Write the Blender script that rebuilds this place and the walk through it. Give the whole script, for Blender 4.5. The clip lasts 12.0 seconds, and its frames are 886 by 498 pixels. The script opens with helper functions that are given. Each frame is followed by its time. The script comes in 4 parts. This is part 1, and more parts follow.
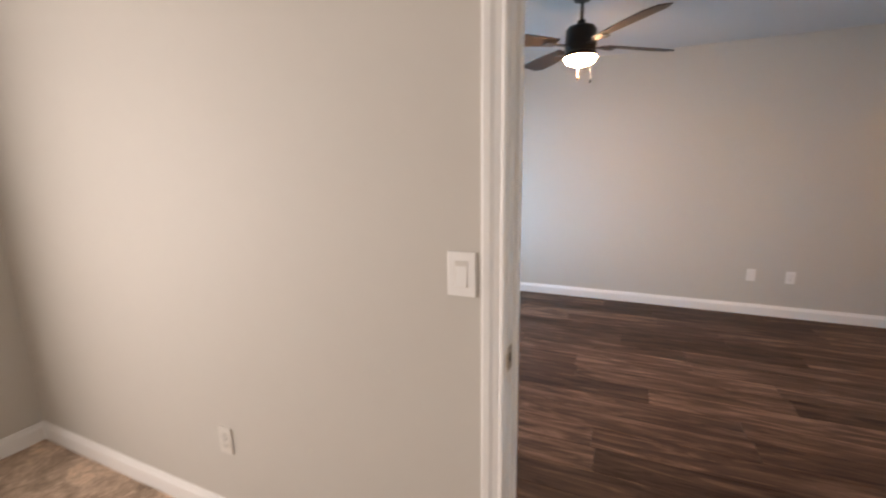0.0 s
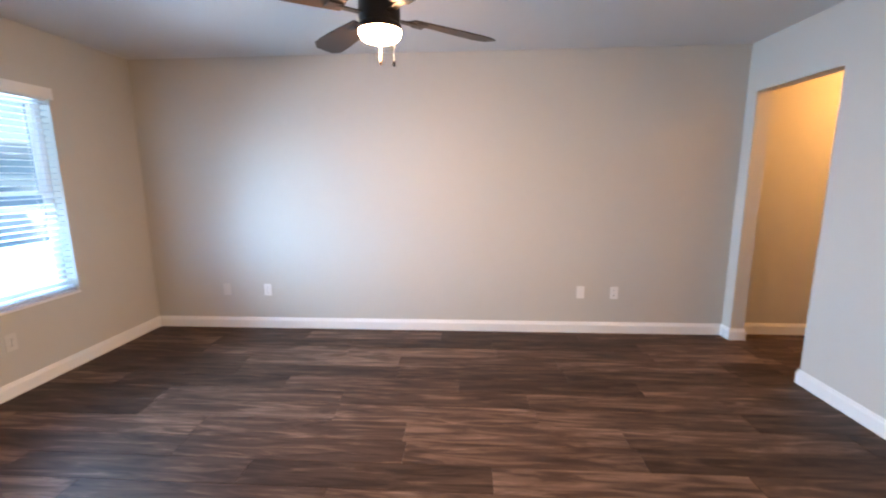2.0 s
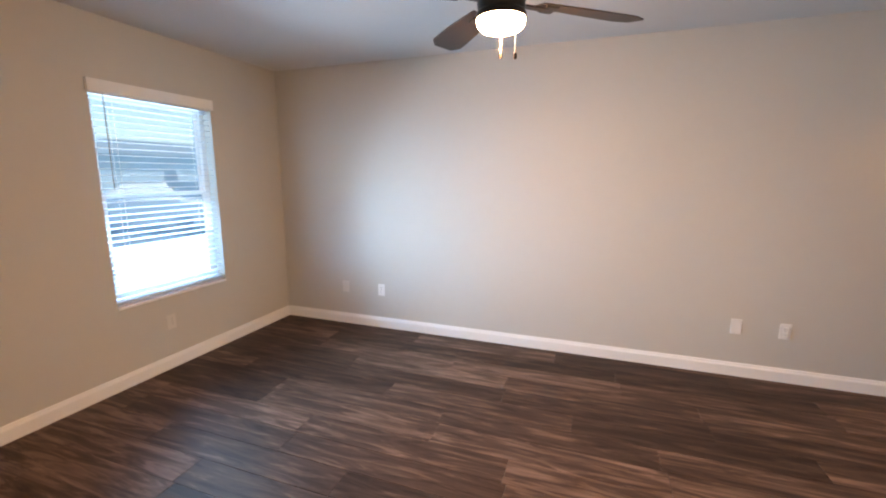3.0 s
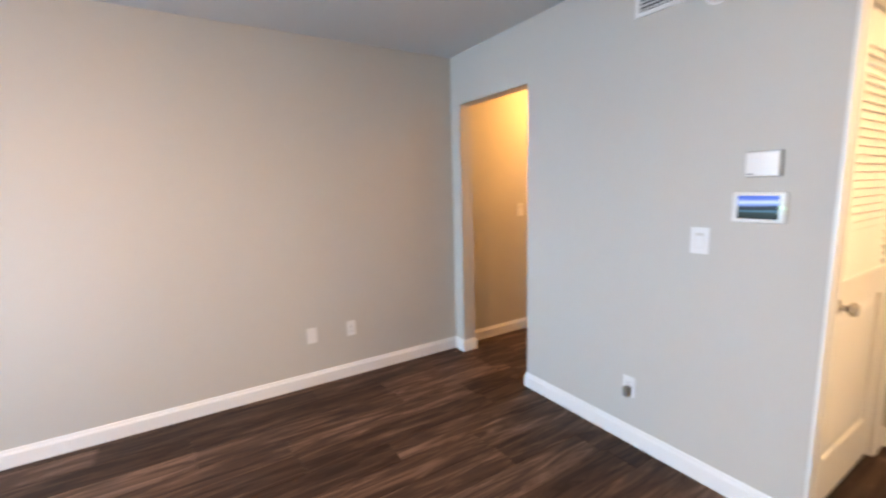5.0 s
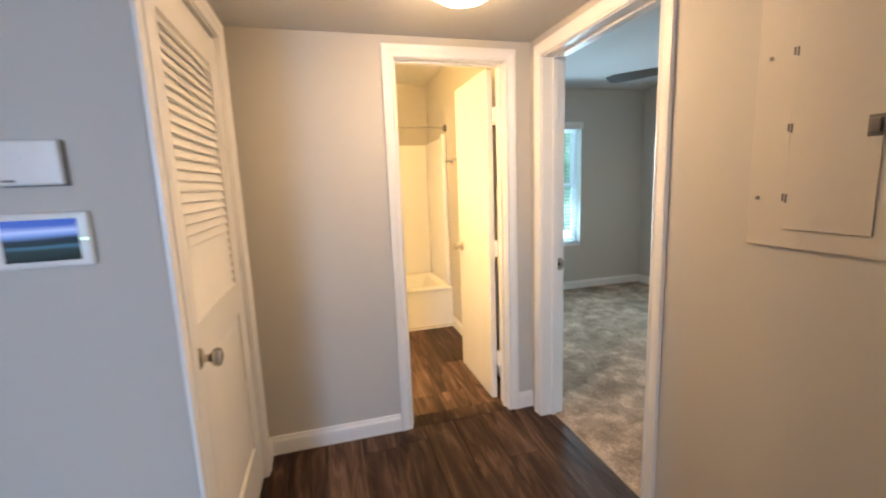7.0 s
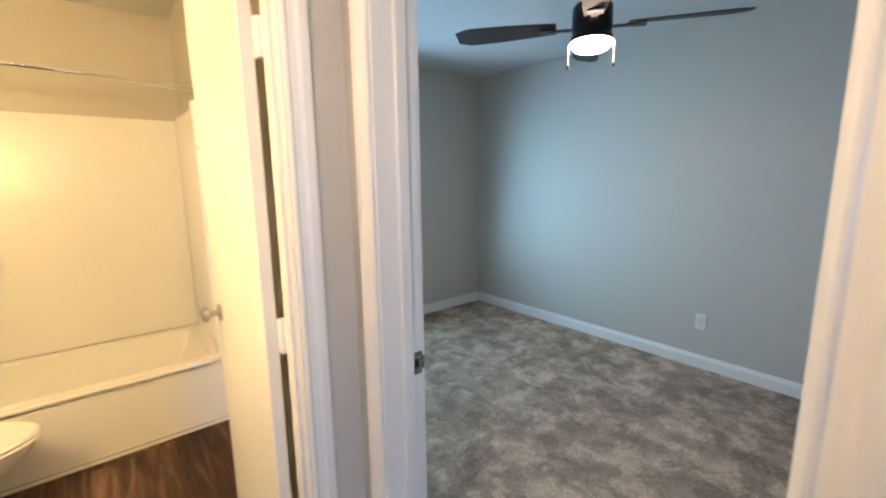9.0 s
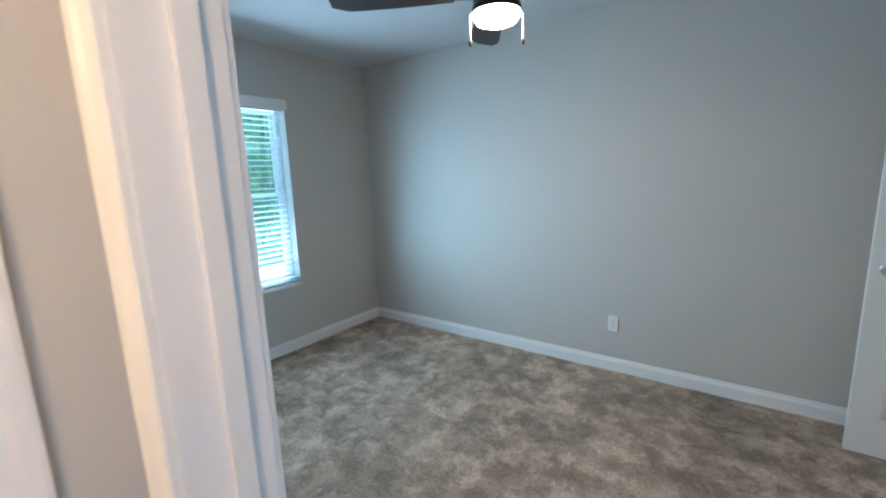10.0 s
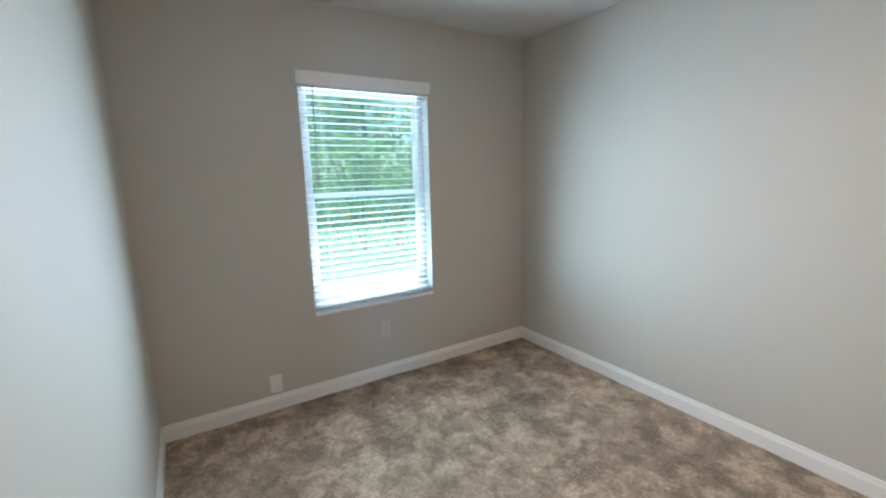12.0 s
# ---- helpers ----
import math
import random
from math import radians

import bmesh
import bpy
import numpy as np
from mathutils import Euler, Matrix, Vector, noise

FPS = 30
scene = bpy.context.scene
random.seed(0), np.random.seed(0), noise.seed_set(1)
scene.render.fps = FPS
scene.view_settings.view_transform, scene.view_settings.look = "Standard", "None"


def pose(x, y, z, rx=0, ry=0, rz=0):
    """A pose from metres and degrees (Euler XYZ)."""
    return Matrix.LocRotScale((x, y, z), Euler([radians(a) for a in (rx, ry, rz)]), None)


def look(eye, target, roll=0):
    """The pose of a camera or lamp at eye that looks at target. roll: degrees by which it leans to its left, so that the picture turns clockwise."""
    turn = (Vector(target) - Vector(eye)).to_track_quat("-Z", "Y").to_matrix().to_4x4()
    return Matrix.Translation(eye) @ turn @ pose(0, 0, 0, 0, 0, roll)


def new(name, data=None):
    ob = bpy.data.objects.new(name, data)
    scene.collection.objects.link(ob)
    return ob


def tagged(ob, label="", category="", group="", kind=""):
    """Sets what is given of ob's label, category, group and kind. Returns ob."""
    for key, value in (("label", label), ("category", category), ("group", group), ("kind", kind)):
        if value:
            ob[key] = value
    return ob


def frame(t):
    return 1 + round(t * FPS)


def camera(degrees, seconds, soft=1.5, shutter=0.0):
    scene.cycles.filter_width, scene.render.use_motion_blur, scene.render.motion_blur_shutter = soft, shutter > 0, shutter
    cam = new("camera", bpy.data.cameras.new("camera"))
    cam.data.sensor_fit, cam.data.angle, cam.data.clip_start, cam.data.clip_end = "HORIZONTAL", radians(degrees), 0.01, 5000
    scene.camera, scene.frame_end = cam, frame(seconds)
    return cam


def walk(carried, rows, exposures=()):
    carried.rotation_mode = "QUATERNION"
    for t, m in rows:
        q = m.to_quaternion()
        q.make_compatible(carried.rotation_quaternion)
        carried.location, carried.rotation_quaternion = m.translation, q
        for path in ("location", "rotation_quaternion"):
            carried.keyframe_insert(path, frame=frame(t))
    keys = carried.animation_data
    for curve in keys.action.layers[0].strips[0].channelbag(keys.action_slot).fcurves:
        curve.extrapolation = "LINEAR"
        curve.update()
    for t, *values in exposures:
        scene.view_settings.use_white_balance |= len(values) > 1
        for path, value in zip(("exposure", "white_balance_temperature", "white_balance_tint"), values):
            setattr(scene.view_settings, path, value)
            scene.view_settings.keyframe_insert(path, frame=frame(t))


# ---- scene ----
PATH = [
    (0, (-0.28, -1.5, 1.417), (-1.082, 0.292, 1.033), -1.0),
    (0.5, (-0.276, -1.273, 1.421), (-0.683, 0.649, 1.046), -1.3),
    (1, (-0.311, -1.053, 1.417), (-0.367, 0.911, 1.045), -1.2),
    (1.5, (-0.306, -0.857, 1.411), (-0.177, 1.106, 1.047), -1.5),
    (2, (-0.211, -0.611, 1.423), (-0.335, 1.356, 1.081), -0.4),
    (2.5, (-0.201, -0.44, 1.464), (-0.736, 1.454, 1.11), 0.3),
    (2.7, (-0.225, -0.393, 1.473), (-0.909, 1.453, 1.12), 0.2),
    (4.3, (-0.159, -0.146, 1.441), (-0.093, 1.827, 1.118), -1.7),
    (4.5, (-0.101, -0.064, 1.438), (0.234, 1.882, 1.124), -1.7),
    (5, (0.082, 0.129, 1.431), (1.125, 1.809, 1.134), -1.6),
    (5.5, (0.256, 0.282, 1.411), (1.888, 1.398, 1.109), -2.4),
    (6, (0.398, 0.387, 1.409), (2.323, 0.828, 1.091), -2.9),
    (6.5, (0.619, 0.354, 1.415), (2.585, 0.213, 1.081), -2.6),
    (7, (0.905, 0.264, 1.407), (2.811, -0.254, 1.093), -2.2),
    (7.2, (1.019, 0.217, 1.429), (2.893, -0.395, 1.091), -1.9),
    (8.8, (1.984, -0.288, 1.436), (3.583, -1.437, 1.084), -0.5),
    (9, (2.107, -0.355, 1.433), (3.625, -1.609, 1.09), -0.7),
    (9.5, (2.346, -0.496, 1.448), (3.635, -1.982, 1.088), -1.5),
    (10, (2.449, -0.710, 1.445), (3.621, -2.299, 1.089), -2.1),
    (10.5, (2.623, -0.879, 1.451), (3.873, -2.408, 1.098), -2.1),
    (11, (2.755, -1.012, 1.47), (4.16, -2.393, 1.119), -2.5),
    (11.5, (2.838, -1.126, 1.452), (4.416, -2.304, 1.099), -2.1),
    (12, (2.868, -1.252, 1.454), (4.54, -2.288, 1.095), -1.4),
]
cam = camera(93.3, 12.0, soft=2.1, shutter=0.3)
EXPOSURES = [(0.0, 0.85, 8600, 18), (1.5, 1.08, 8300, 21), (2.0, 1.28, 8600, 21), (2.7, 1.15, 9300, 22), (4.5, 1.34, 8800, 17), (5.5, 1.22, 8300, 18), (6.0, 0.65, 7100, 16), (6.5, 0.55, 7200, 17), (7.2, 0.48, 7400, 17), (8.8, 0.29, 6300, 14), (10.5, 0.50, 6300, 16), (12.0, 0.64, 8000, 26)]
walk(cam, [(t, look(eye, target, roll)) for t, eye, target, roll in PATH], EXPOSURES)

# world, sun and window light
SUN_ELEV, SUN_AZ = 66.0, 82.0
world = bpy.data.worlds.new("sky")
scene.world = world
world.use_nodes = True
wn = world.node_tree.nodes
sky = wn.new("ShaderNodeTexSky")
sky.sky_type = "NISHITA"
sky.sun_disc = False
sky.sun_elevation = radians(SUN_ELEV)
sky.sun_rotation = radians(SUN_AZ)
world.node_tree.links.new(sky.outputs[0], wn["Background"].inputs[0])
wn["Background"].inputs[1].default_value = 0.15
sun_data = bpy.data.lights.new("sun", "SUN")
sun_data.energy, sun_data.angle, sun_data.color = 5.0, radians(0.5), (1.0, 0.95, 0.88)
sun_way = Vector((math.sin(radians(SUN_AZ)) * math.cos(radians(SUN_ELEV)), math.cos(radians(SUN_AZ)) * math.cos(radians(SUN_ELEV)), math.sin(radians(SUN_ELEV))))
new("sun", sun_data).matrix_world = look(sun_way * 30, (0, 0, 0))


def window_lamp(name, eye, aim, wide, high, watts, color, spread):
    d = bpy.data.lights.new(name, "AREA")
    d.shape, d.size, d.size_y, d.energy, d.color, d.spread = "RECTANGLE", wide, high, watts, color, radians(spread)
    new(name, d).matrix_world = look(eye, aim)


# area lamps stand in for skylight in the window openings, behind blinds and room-side
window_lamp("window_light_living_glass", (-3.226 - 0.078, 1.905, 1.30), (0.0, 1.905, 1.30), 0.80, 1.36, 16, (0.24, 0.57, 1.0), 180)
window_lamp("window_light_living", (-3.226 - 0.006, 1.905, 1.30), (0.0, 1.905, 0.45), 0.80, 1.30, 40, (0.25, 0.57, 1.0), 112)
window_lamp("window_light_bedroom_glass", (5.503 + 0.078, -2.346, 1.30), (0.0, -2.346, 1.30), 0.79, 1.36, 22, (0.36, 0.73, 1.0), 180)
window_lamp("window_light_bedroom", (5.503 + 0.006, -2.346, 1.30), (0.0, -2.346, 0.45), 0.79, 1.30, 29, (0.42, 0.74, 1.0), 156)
window_lamp("window_light_front_room", (-3.12 - 0.06, -2.2, 1.30), (0.0, -2.2, 1.30), 1.0, 1.36, 44, (0.84, 0.88, 1.0), 180)


# materials
def mat(name, color, rough=0.6, metal=0.0, vary=0.06, scale=6.0, bump=0.0, bump_scale=120.0, spec=0.5, stretch=(1, 1, 1)):
    """A painted or moulded surface: broad and fine colour variation, roughness variation and a fine relief."""
    m = bpy.data.materials.new(name)
    m.use_nodes = True
    nt = m.node_tree
    n, l = nt.nodes, nt.links
    b = n["Principled BSDF"]
    b.inputs["Metallic"].default_value = metal
    b.inputs["Specular IOR Level"].default_value = spec
    tc = n.new("ShaderNodeTexCoord")
    mp = n.new("ShaderNodeMapping")
    mp.inputs["Scale"].default_value = stretch
    l.new(tc.outputs["Object"], mp.inputs[0])
    n1 = n.new("ShaderNodeTexNoise")
    n1.inputs["Scale"].default_value, n1.inputs["Detail"].default_value = scale * 0.25, 4
    n2 = n.new("ShaderNodeTexNoise")
    n2.inputs["Scale"].default_value, n2.inputs["Detail"].default_value = scale * 9, 3
    l.new(mp.outputs[0], n1.inputs[0]), l.new(mp.outputs[0], n2.inputs[0])
    add = n.new("ShaderNodeMath")
    add.operation = "MULTIPLY_ADD"
    add.inputs[1].default_value = 0.35
    l.new(n2.outputs[0], add.inputs[0]), l.new(n1.outputs[0], add.inputs[2])
    r = n.new("ShaderNodeMapRange")
    r.inputs[1].default_value, r.inputs[2].default_value = 0.35, 1.0
    r.inputs[3].default_value, r.inputs[4].default_value = 1 - vary, 1 + vary
    l.new(add.outputs[0], r.inputs[0])
    mx = n.new("ShaderNodeMix")
    mx.data_type, mx.blend_type = "RGBA", "MULTIPLY"
    mx.inputs[0].default_value = 1
    mx.inputs[6].default_value = (*color, 1)
    l.new(r.outputs[0], mx.inputs[7])
    l.new(mx.outputs[2], b.inputs["Base Color"])
    rr = n.new("ShaderNodeMapRange")
    rr.inputs[3].default_value, rr.inputs[4].default_value = max(0.02, rough - 0.08), min(1, rough + 0.08)
    l.new(n1.outputs[0], rr.inputs[0])
    l.new(rr.outputs[0], b.inputs["Roughness"])
    if bump:
        n3 = n.new("ShaderNodeTexNoise")
        n3.inputs["Scale"].default_value, n3.inputs["Detail"].default_value = bump_scale, 2
        l.new(mp.outputs[0], n3.inputs[0])
        bp = n.new("ShaderNodeBump")
        bp.inputs["Strength"].default_value, bp.inputs["Distance"].default_value = bump, 0.002
        l.new(n3.outputs[0], bp.inputs["Height"])
        l.new(bp.outputs[0], b.inputs["Normal"])
    return m


def glow(name, color, strength):
    m = bpy.data.materials.new(name)
    m.use_nodes = True
    b = m.node_tree.nodes["Principled BSDF"]
    b.inputs["Base Color"].default_value = (0.85, 0.84, 0.8, 1)
    b.inputs["Emission Color"].default_value = (*color, 1)
    b.inputs["Emission Strength"].default_value = strength
    return m


def wood_planks():
    m = bpy.data.materials.new("vinyl_plank")
    m.use_nodes = True
    n, l = m.node_tree.nodes, m.node_tree.links
    b = n["Principled BSDF"]
    tc, oi = n.new("ShaderNodeTexCoord"), n.new("ShaderNodeObjectInfo")
    sh = n.new("ShaderNodeVectorMath")
    sh.operation = "MULTIPLY_ADD"
    sh.inputs[1].default_value = (37.0, 53.0, 11.0)
    l.new(oi.outputs["Random"], sh.inputs[0]), l.new(tc.outputs["Object"], sh.inputs[2])
    mp = n.new("ShaderNodeMapping")
    mp.inputs["Scale"].default_value = (1.3, 11.5, 11.5)
    l.new(sh.outputs[0], mp.inputs[0])
    warp = n.new("ShaderNodeTexNoise")
    warp.inputs["Scale"].default_value, warp.inputs["Detail"].default_value, warp.inputs["Roughness"].default_value = 1.7, 8, 0.62
    warp.inputs["Distortion"].default_value = 0.9
    l.new(mp.outputs[0], warp.inputs[0])
    fine = n.new("ShaderNodeTexNoise")
    mp2 = n.new("ShaderNodeMapping")
    mp2.inputs["Scale"].default_value = (3.0, 95.0, 60.0)
    l.new(sh.outputs[0], mp2.inputs[0]), l.new(mp2.outputs[0], fine.inputs[0])
    fine.inputs["Scale"].default_value, fine.inputs["Detail"].default_value = 1.0, 4
    ramp = n.new("ShaderNodeValToRGB")
    e = ramp.color_ramp.elements
    e[0].position, e[0].color = 0.32, (0.026, 0.015, 0.011, 1)
    e[1].position, e[1].color = 0.74, (0.215, 0.134, 0.098, 1)
    mid = ramp.color_ramp.elements.new(0.52)
    mid.color = (0.070, 0.041, 0.030, 1)
    mix = n.new("ShaderNodeMath")
    mix.operation = "MULTIPLY_ADD"
    mix.inputs[1].default_value = 0.15
    sub = n.new("ShaderNodeMath")
    sub.operation = "SUBTRACT"
    sub.inputs[1].default_value = 0.075
    l.new(fine.outputs[0], mix.inputs[0]), l.new(warp.outputs[0], mix.inputs[2])
    l.new(mix.outputs[0], sub.inputs[0])
    tone = n.new("ShaderNodeMath")
    tone.operation = "MULTIPLY_ADD"
    tone.inputs[1].default_value = 0.20
    l.new(oi.outputs["Random"], tone.inputs[0]), l.new(sub.outputs[0], tone.inputs[2])
    off = n.new("ShaderNodeMath")
    off.operation = "SUBTRACT"
    off.inputs[1].default_value = 0.105
    l.new(tone.outputs[0], off.inputs[0])
    l.new(off.outputs[0], ramp.inputs[0]), l.new(ramp.outputs[0], b.inputs["Base Color"])
    rr = n.new("ShaderNodeMapRange")
    rr.inputs[3].default_value, rr.inputs[4].default_value = 0.42, 0.58
    l.new(fine.outputs[0], rr.inputs[0]), l.new(rr.outputs[0], b.inputs["Roughness"])
    bp = n.new("ShaderNodeBump")
    bp.inputs["Strength"].default_value, bp.inputs["Distance"].default_value = 0.25, 0.001
    l.new(fine.outputs[0], bp.inputs["Height"]), l.new(bp.outputs[0], b.inputs["Normal"])
    b.inputs["Specular IOR Level"].default_value = 0.13
    return m


def carpet_mat():
    m = bpy.data.materials.new("cut_pile_carpet")
    m.use_nodes = True
    n, l = m.node_tree.nodes, m.node_tree.links
    b = n["Principled BSDF"]
    tc = n.new("ShaderNodeTexCoord")

    def noise_tex(scale, detail, distortion=0.0, rough=0.5):
        t = n.new("ShaderNodeTexNoise")
        t.inputs["Scale"].default_value, t.inputs["Detail"].default_value = scale, detail
        t.inputs["Distortion"].default_value, t.inputs["Roughness"].default_value = distortion, rough
        l.new(tc.outputs["Object"], t.inputs[0])
        return t

    def step(t, lo, hi, a, z):
        r = n.new("ShaderNodeMapRange")
        r.inputs[1].default_value, r.inputs[2].default_value, r.inputs[3].default_value, r.inputs[4].default_value = lo, hi, a, z
        l.new(t.outputs[0], r.inputs[0])
        return r

    def times(a, c):
        t = n.new("ShaderNodeMath")
        t.operation = "MULTIPLY"
        l.new(a.outputs[0], t.inputs[0]), l.new(c.outputs[0], t.inputs[1])
        return t

    broad = step(noise_tex(1.9, 3, 0.3), 0.35, 0.65, 0.80, 1.18)
    brush = step(noise_tex(7.5, 6, 0.3, 0.64), 0.42, 0.58, 0.79, 1.21)
    print_edge = step(noise_tex(4.6, 6, 0.35, 0.68), 0.48, 0.53, 0.83, 1.17)
    tuft = step(noise_tex(70, 4, 0.0, 0.65), 0.33, 0.67, 0.74, 1.24)
    speck = step(noise_tex(240, 2), 0.25, 0.75, 0.84, 1.15)
    s2 = times(times(times(broad, brush), print_edge), times(tuft, speck))
    mx = n.new("ShaderNodeMix")
    mx.data_type, mx.blend_type = "RGBA", "MULTIPLY"
    mx.inputs[0].default_value = 1
    mx.inputs[6].default_value = (0.41, 0.30, 0.222, 1)
    l.new(s2.outputs[0], mx.inputs[7])
    l.new(mx.outputs[2], b.inputs["Base Color"])
    b.inputs["Roughness"].default_value = 0.95
    b.inputs["Specular IOR Level"].default_value = 0.1
    b.inputs["Sheen Weight"].default_value = 0.06
    bp = n.new("ShaderNodeBump")
    bp.inputs["Strength"].default_value, bp.inputs["Distance"].default_value = 0.55, 0.010
    l.new(s2.outputs[0], bp.inputs["Height"]), l.new(bp.outputs[0], b.inputs["Normal"])
    return m


def leaf_mat(name, c1, c2, thru):
    m = bpy.data.materials.new(name)
    m.use_nodes = True
    n, l = m.node_tree.nodes, m.node_tree.links
    b = n["Principled BSDF"]
    g = n.new("ShaderNodeNewGeometry")
    ramp = n.new("ShaderNodeValToRGB")
    ramp.color_ramp.elements[0].color, ramp.color_ramp.elements[1].color = (*c1, 1), (*c2, 1)
    l.new(g.outputs["Random Per Island"], ramp.inputs[0]), l.new(ramp.outputs[0], b.inputs["Base Color"])
    b.inputs["Roughness"].default_value = 0.5
    t = n.new("ShaderNodeBsdfTranslucent")
    t.inputs[0].default_value = (*thru, 1)
    mx = n.new("ShaderNodeMixShader")
    mx.inputs[0].default_value = 0.75
    l.new(b.outputs[0], mx.inputs[1]), l.new(t.outputs[0], mx.inputs[2])
    l.new(mx.outputs[0], n["Material Output"].inputs[0])
    return m


def slat_mat():
    m = mat("white_vinyl_slat", (0.60, 0.63, 0.66), 0.45, vary=0.02, scale=3)
    n, l = m.node_tree.nodes, m.node_tree.links
    t = n.new("ShaderNodeBsdfTranslucent")
    t.inputs[0].default_value = (0.55, 0.62, 0.68, 1)
    mx = n.new("ShaderNodeMixShader")
    mx.inputs[0].default_value = 0.25
    l.new(n["Principled BSDF"].outputs[0], mx.inputs[1]), l.new(t.outputs[0], mx.inputs[2])
    l.new(mx.outputs[0], n["Material Output"].inputs[0])
    return m


def glass_mat(name, tint, haze_tint, haze_mix):
    m = bpy.data.materials.new(name)
    m.use_nodes = True
    b = m.node_tree.nodes["Principled BSDF"]
    b.inputs["Base Color"].default_value = (*tint, 1)
    b.inputs["Roughness"].default_value = 0.0
    b.inputs["Transmission Weight"].default_value = 1.0
    b.inputs["IOR"].default_value = 1.45
    n, l = m.node_tree.nodes, m.node_tree.links
    # translucent share paints a pale daylight haze over the view
    haze, mx = n.new("ShaderNodeBsdfTranslucent"), n.new("ShaderNodeMixShader")
    haze.inputs[0].default_value = (*haze_tint, 1)
    mx.inputs[0].default_value = haze_mix
    l.new(b.outputs[0], mx.inputs[1]), l.new(haze.outputs[0], mx.inputs[2])
    l.new(mx.outputs[0], n["Material Output"].inputs[0])
    return m


def screen_mat():
    """A small lit display: pale clouds over dark hills above water."""
    m = bpy.data.materials.new("display_picture")
    m.use_nodes = True
    n, l = m.node_tree.nodes, m.node_tree.links
    b = n["Principled BSDF"]
    b.inputs["Base Color"].default_value = (0.01, 0.01, 0.012, 1)
    b.inputs["Roughness"].default_value = 0.12
    tc, sp = n.new("ShaderNodeTexCoord"), n.new("ShaderNodeSeparateXYZ")
    l.new(tc.outputs["Object"], sp.inputs[0])
    nz = n.new("ShaderNodeTexNoise")
    mp = n.new("ShaderNodeMapping")
    mp.inputs["Scale"].default_value = (1, 26, 9)
    l.new(tc.outputs["Object"], mp.inputs[0]), l.new(mp.outputs[0], nz.inputs[0])
    nz.inputs["Scale"].default_value, nz.inputs["Detail"].default_value = 1.4, 4
    ad = n.new("ShaderNodeMath")
    ad.operation = "MULTIPLY_ADD"
    ad.inputs[1].default_value = 0.06
    l.new(nz.outputs[0], ad.inputs[0]), l.new(sp.outputs[2], ad.inputs[2])
    r = n.new("ShaderNodeMapRange")
    r.inputs[1].default_value, r.inputs[2].default_value = -0.03, 0.075
    l.new(ad.outputs[0], r.inputs[0])
    ramp = n.new("ShaderNodeValToRGB")
    e = ramp.color_ramp.elements
    e[0].position, e[0].color = 0.0, (0.004, 0.01, 0.012, 1)
    e[1].position, e[1].color = 1.0, (0.03, 0.09, 0.42, 1)
    for p, c in ((0.30, (0.012, 0.03, 0.04, 1)), (0.40, (0.03, 0.11, 0.2, 1)), (0.47, (0.008, 0.02, 0.03, 1)), (0.60, (0.01, 0.025, 0.05, 1)), (0.70, (0.09, 0.2, 0.55, 1)), (0.84, (0.25, 0.38, 0.75, 1))):
        ramp.color_ramp.elements.new(p).color = c
    l.new(r.outputs[0], ramp.inputs[0])
    l.new(ramp.outputs[0], b.inputs["Emission Color"])
    b.inputs["Emission Strength"].default_value = 1.0
    return m


WALL = mat("greige_wall_paint", (0.55, 0.525, 0.48), 0.62, vary=0.025, scale=1.5, bump=0.12, bump_scale=170, spec=0.35)
CEIL = mat("white_ceiling_paint", (0.64, 0.635, 0.63), 0.85, vary=0.03, scale=3, bump=0.5, bump_scale=90, spec=0.2)
TRIM = mat("white_semi_gloss_paint", (0.82, 0.81, 0.79), 0.33, vary=0.03, scale=4, bump=0.05, bump_scale=60)
DOORP = mat("white_door_paint", (0.80, 0.785, 0.75), 0.36, vary=0.025, scale=5, bump=0.08, bump_scale=40, stretch=(6, 6, 0.6))
PLANK = wood_planks()
CARPET = carpet_mat()
UNDER = mat("dark_plank_joint", (0.018, 0.012, 0.009), 0.8, vary=0.1)
BRONZE = mat("dark_bronze_metal", (0.022, 0.017, 0.015), 0.42, metal=0.6, vary=0.15, scale=20)
BLADE = mat("dark_walnut_blade", (0.035, 0.022, 0.017), 0.62, vary=0.3, scale=10, stretch=(0.4, 6, 6))
NICKEL = mat("brushed_nickel", (0.52, 0.48, 0.42), 0.28, metal=1.0, vary=0.08, scale=30)
CHROME = mat("chrome", (0.75, 0.75, 0.75), 0.08, metal=1.0, vary=0.02)
EDGING = mat("tan_vinyl_edging", (0.40, 0.31, 0.22), 0.55, vary=0.12, scale=20)
STEEL = mat("dull_steel", (0.15, 0.145, 0.14), 0.42, metal=1.0, vary=0.1, scale=30)
PLASTIC = mat("white_plastic", (0.80, 0.79, 0.77), 0.35, vary=0.015, scale=8)
IVORY = mat("painted_over_plate", (0.64, 0.61, 0.56), 0.5, vary=0.03, scale=8)
BLACK = mat("black_plastic", (0.015, 0.015, 0.016), 0.4, vary=0.1)
GREYP = mat("grey_plastic", (0.16, 0.155, 0.15), 0.45, vary=0.1)
SLAT = slat_mat()
VINYL = mat("white_vinyl_frame", (0.78, 0.79, 0.79), 0.4, vary=0.03, scale=4)
# the daylight's cyan and blue casts are put into these glass tints
GLASS = glass_mat("window_glass", (0.50, 0.95, 1.0), (0.45, 0.95, 0.95), 0.22)
BLUE_CAST_GLASS = glass_mat("blue_cast_window_glass", (0.62, 0.86, 1.0), (0.40, 0.74, 1.0), 0.30)
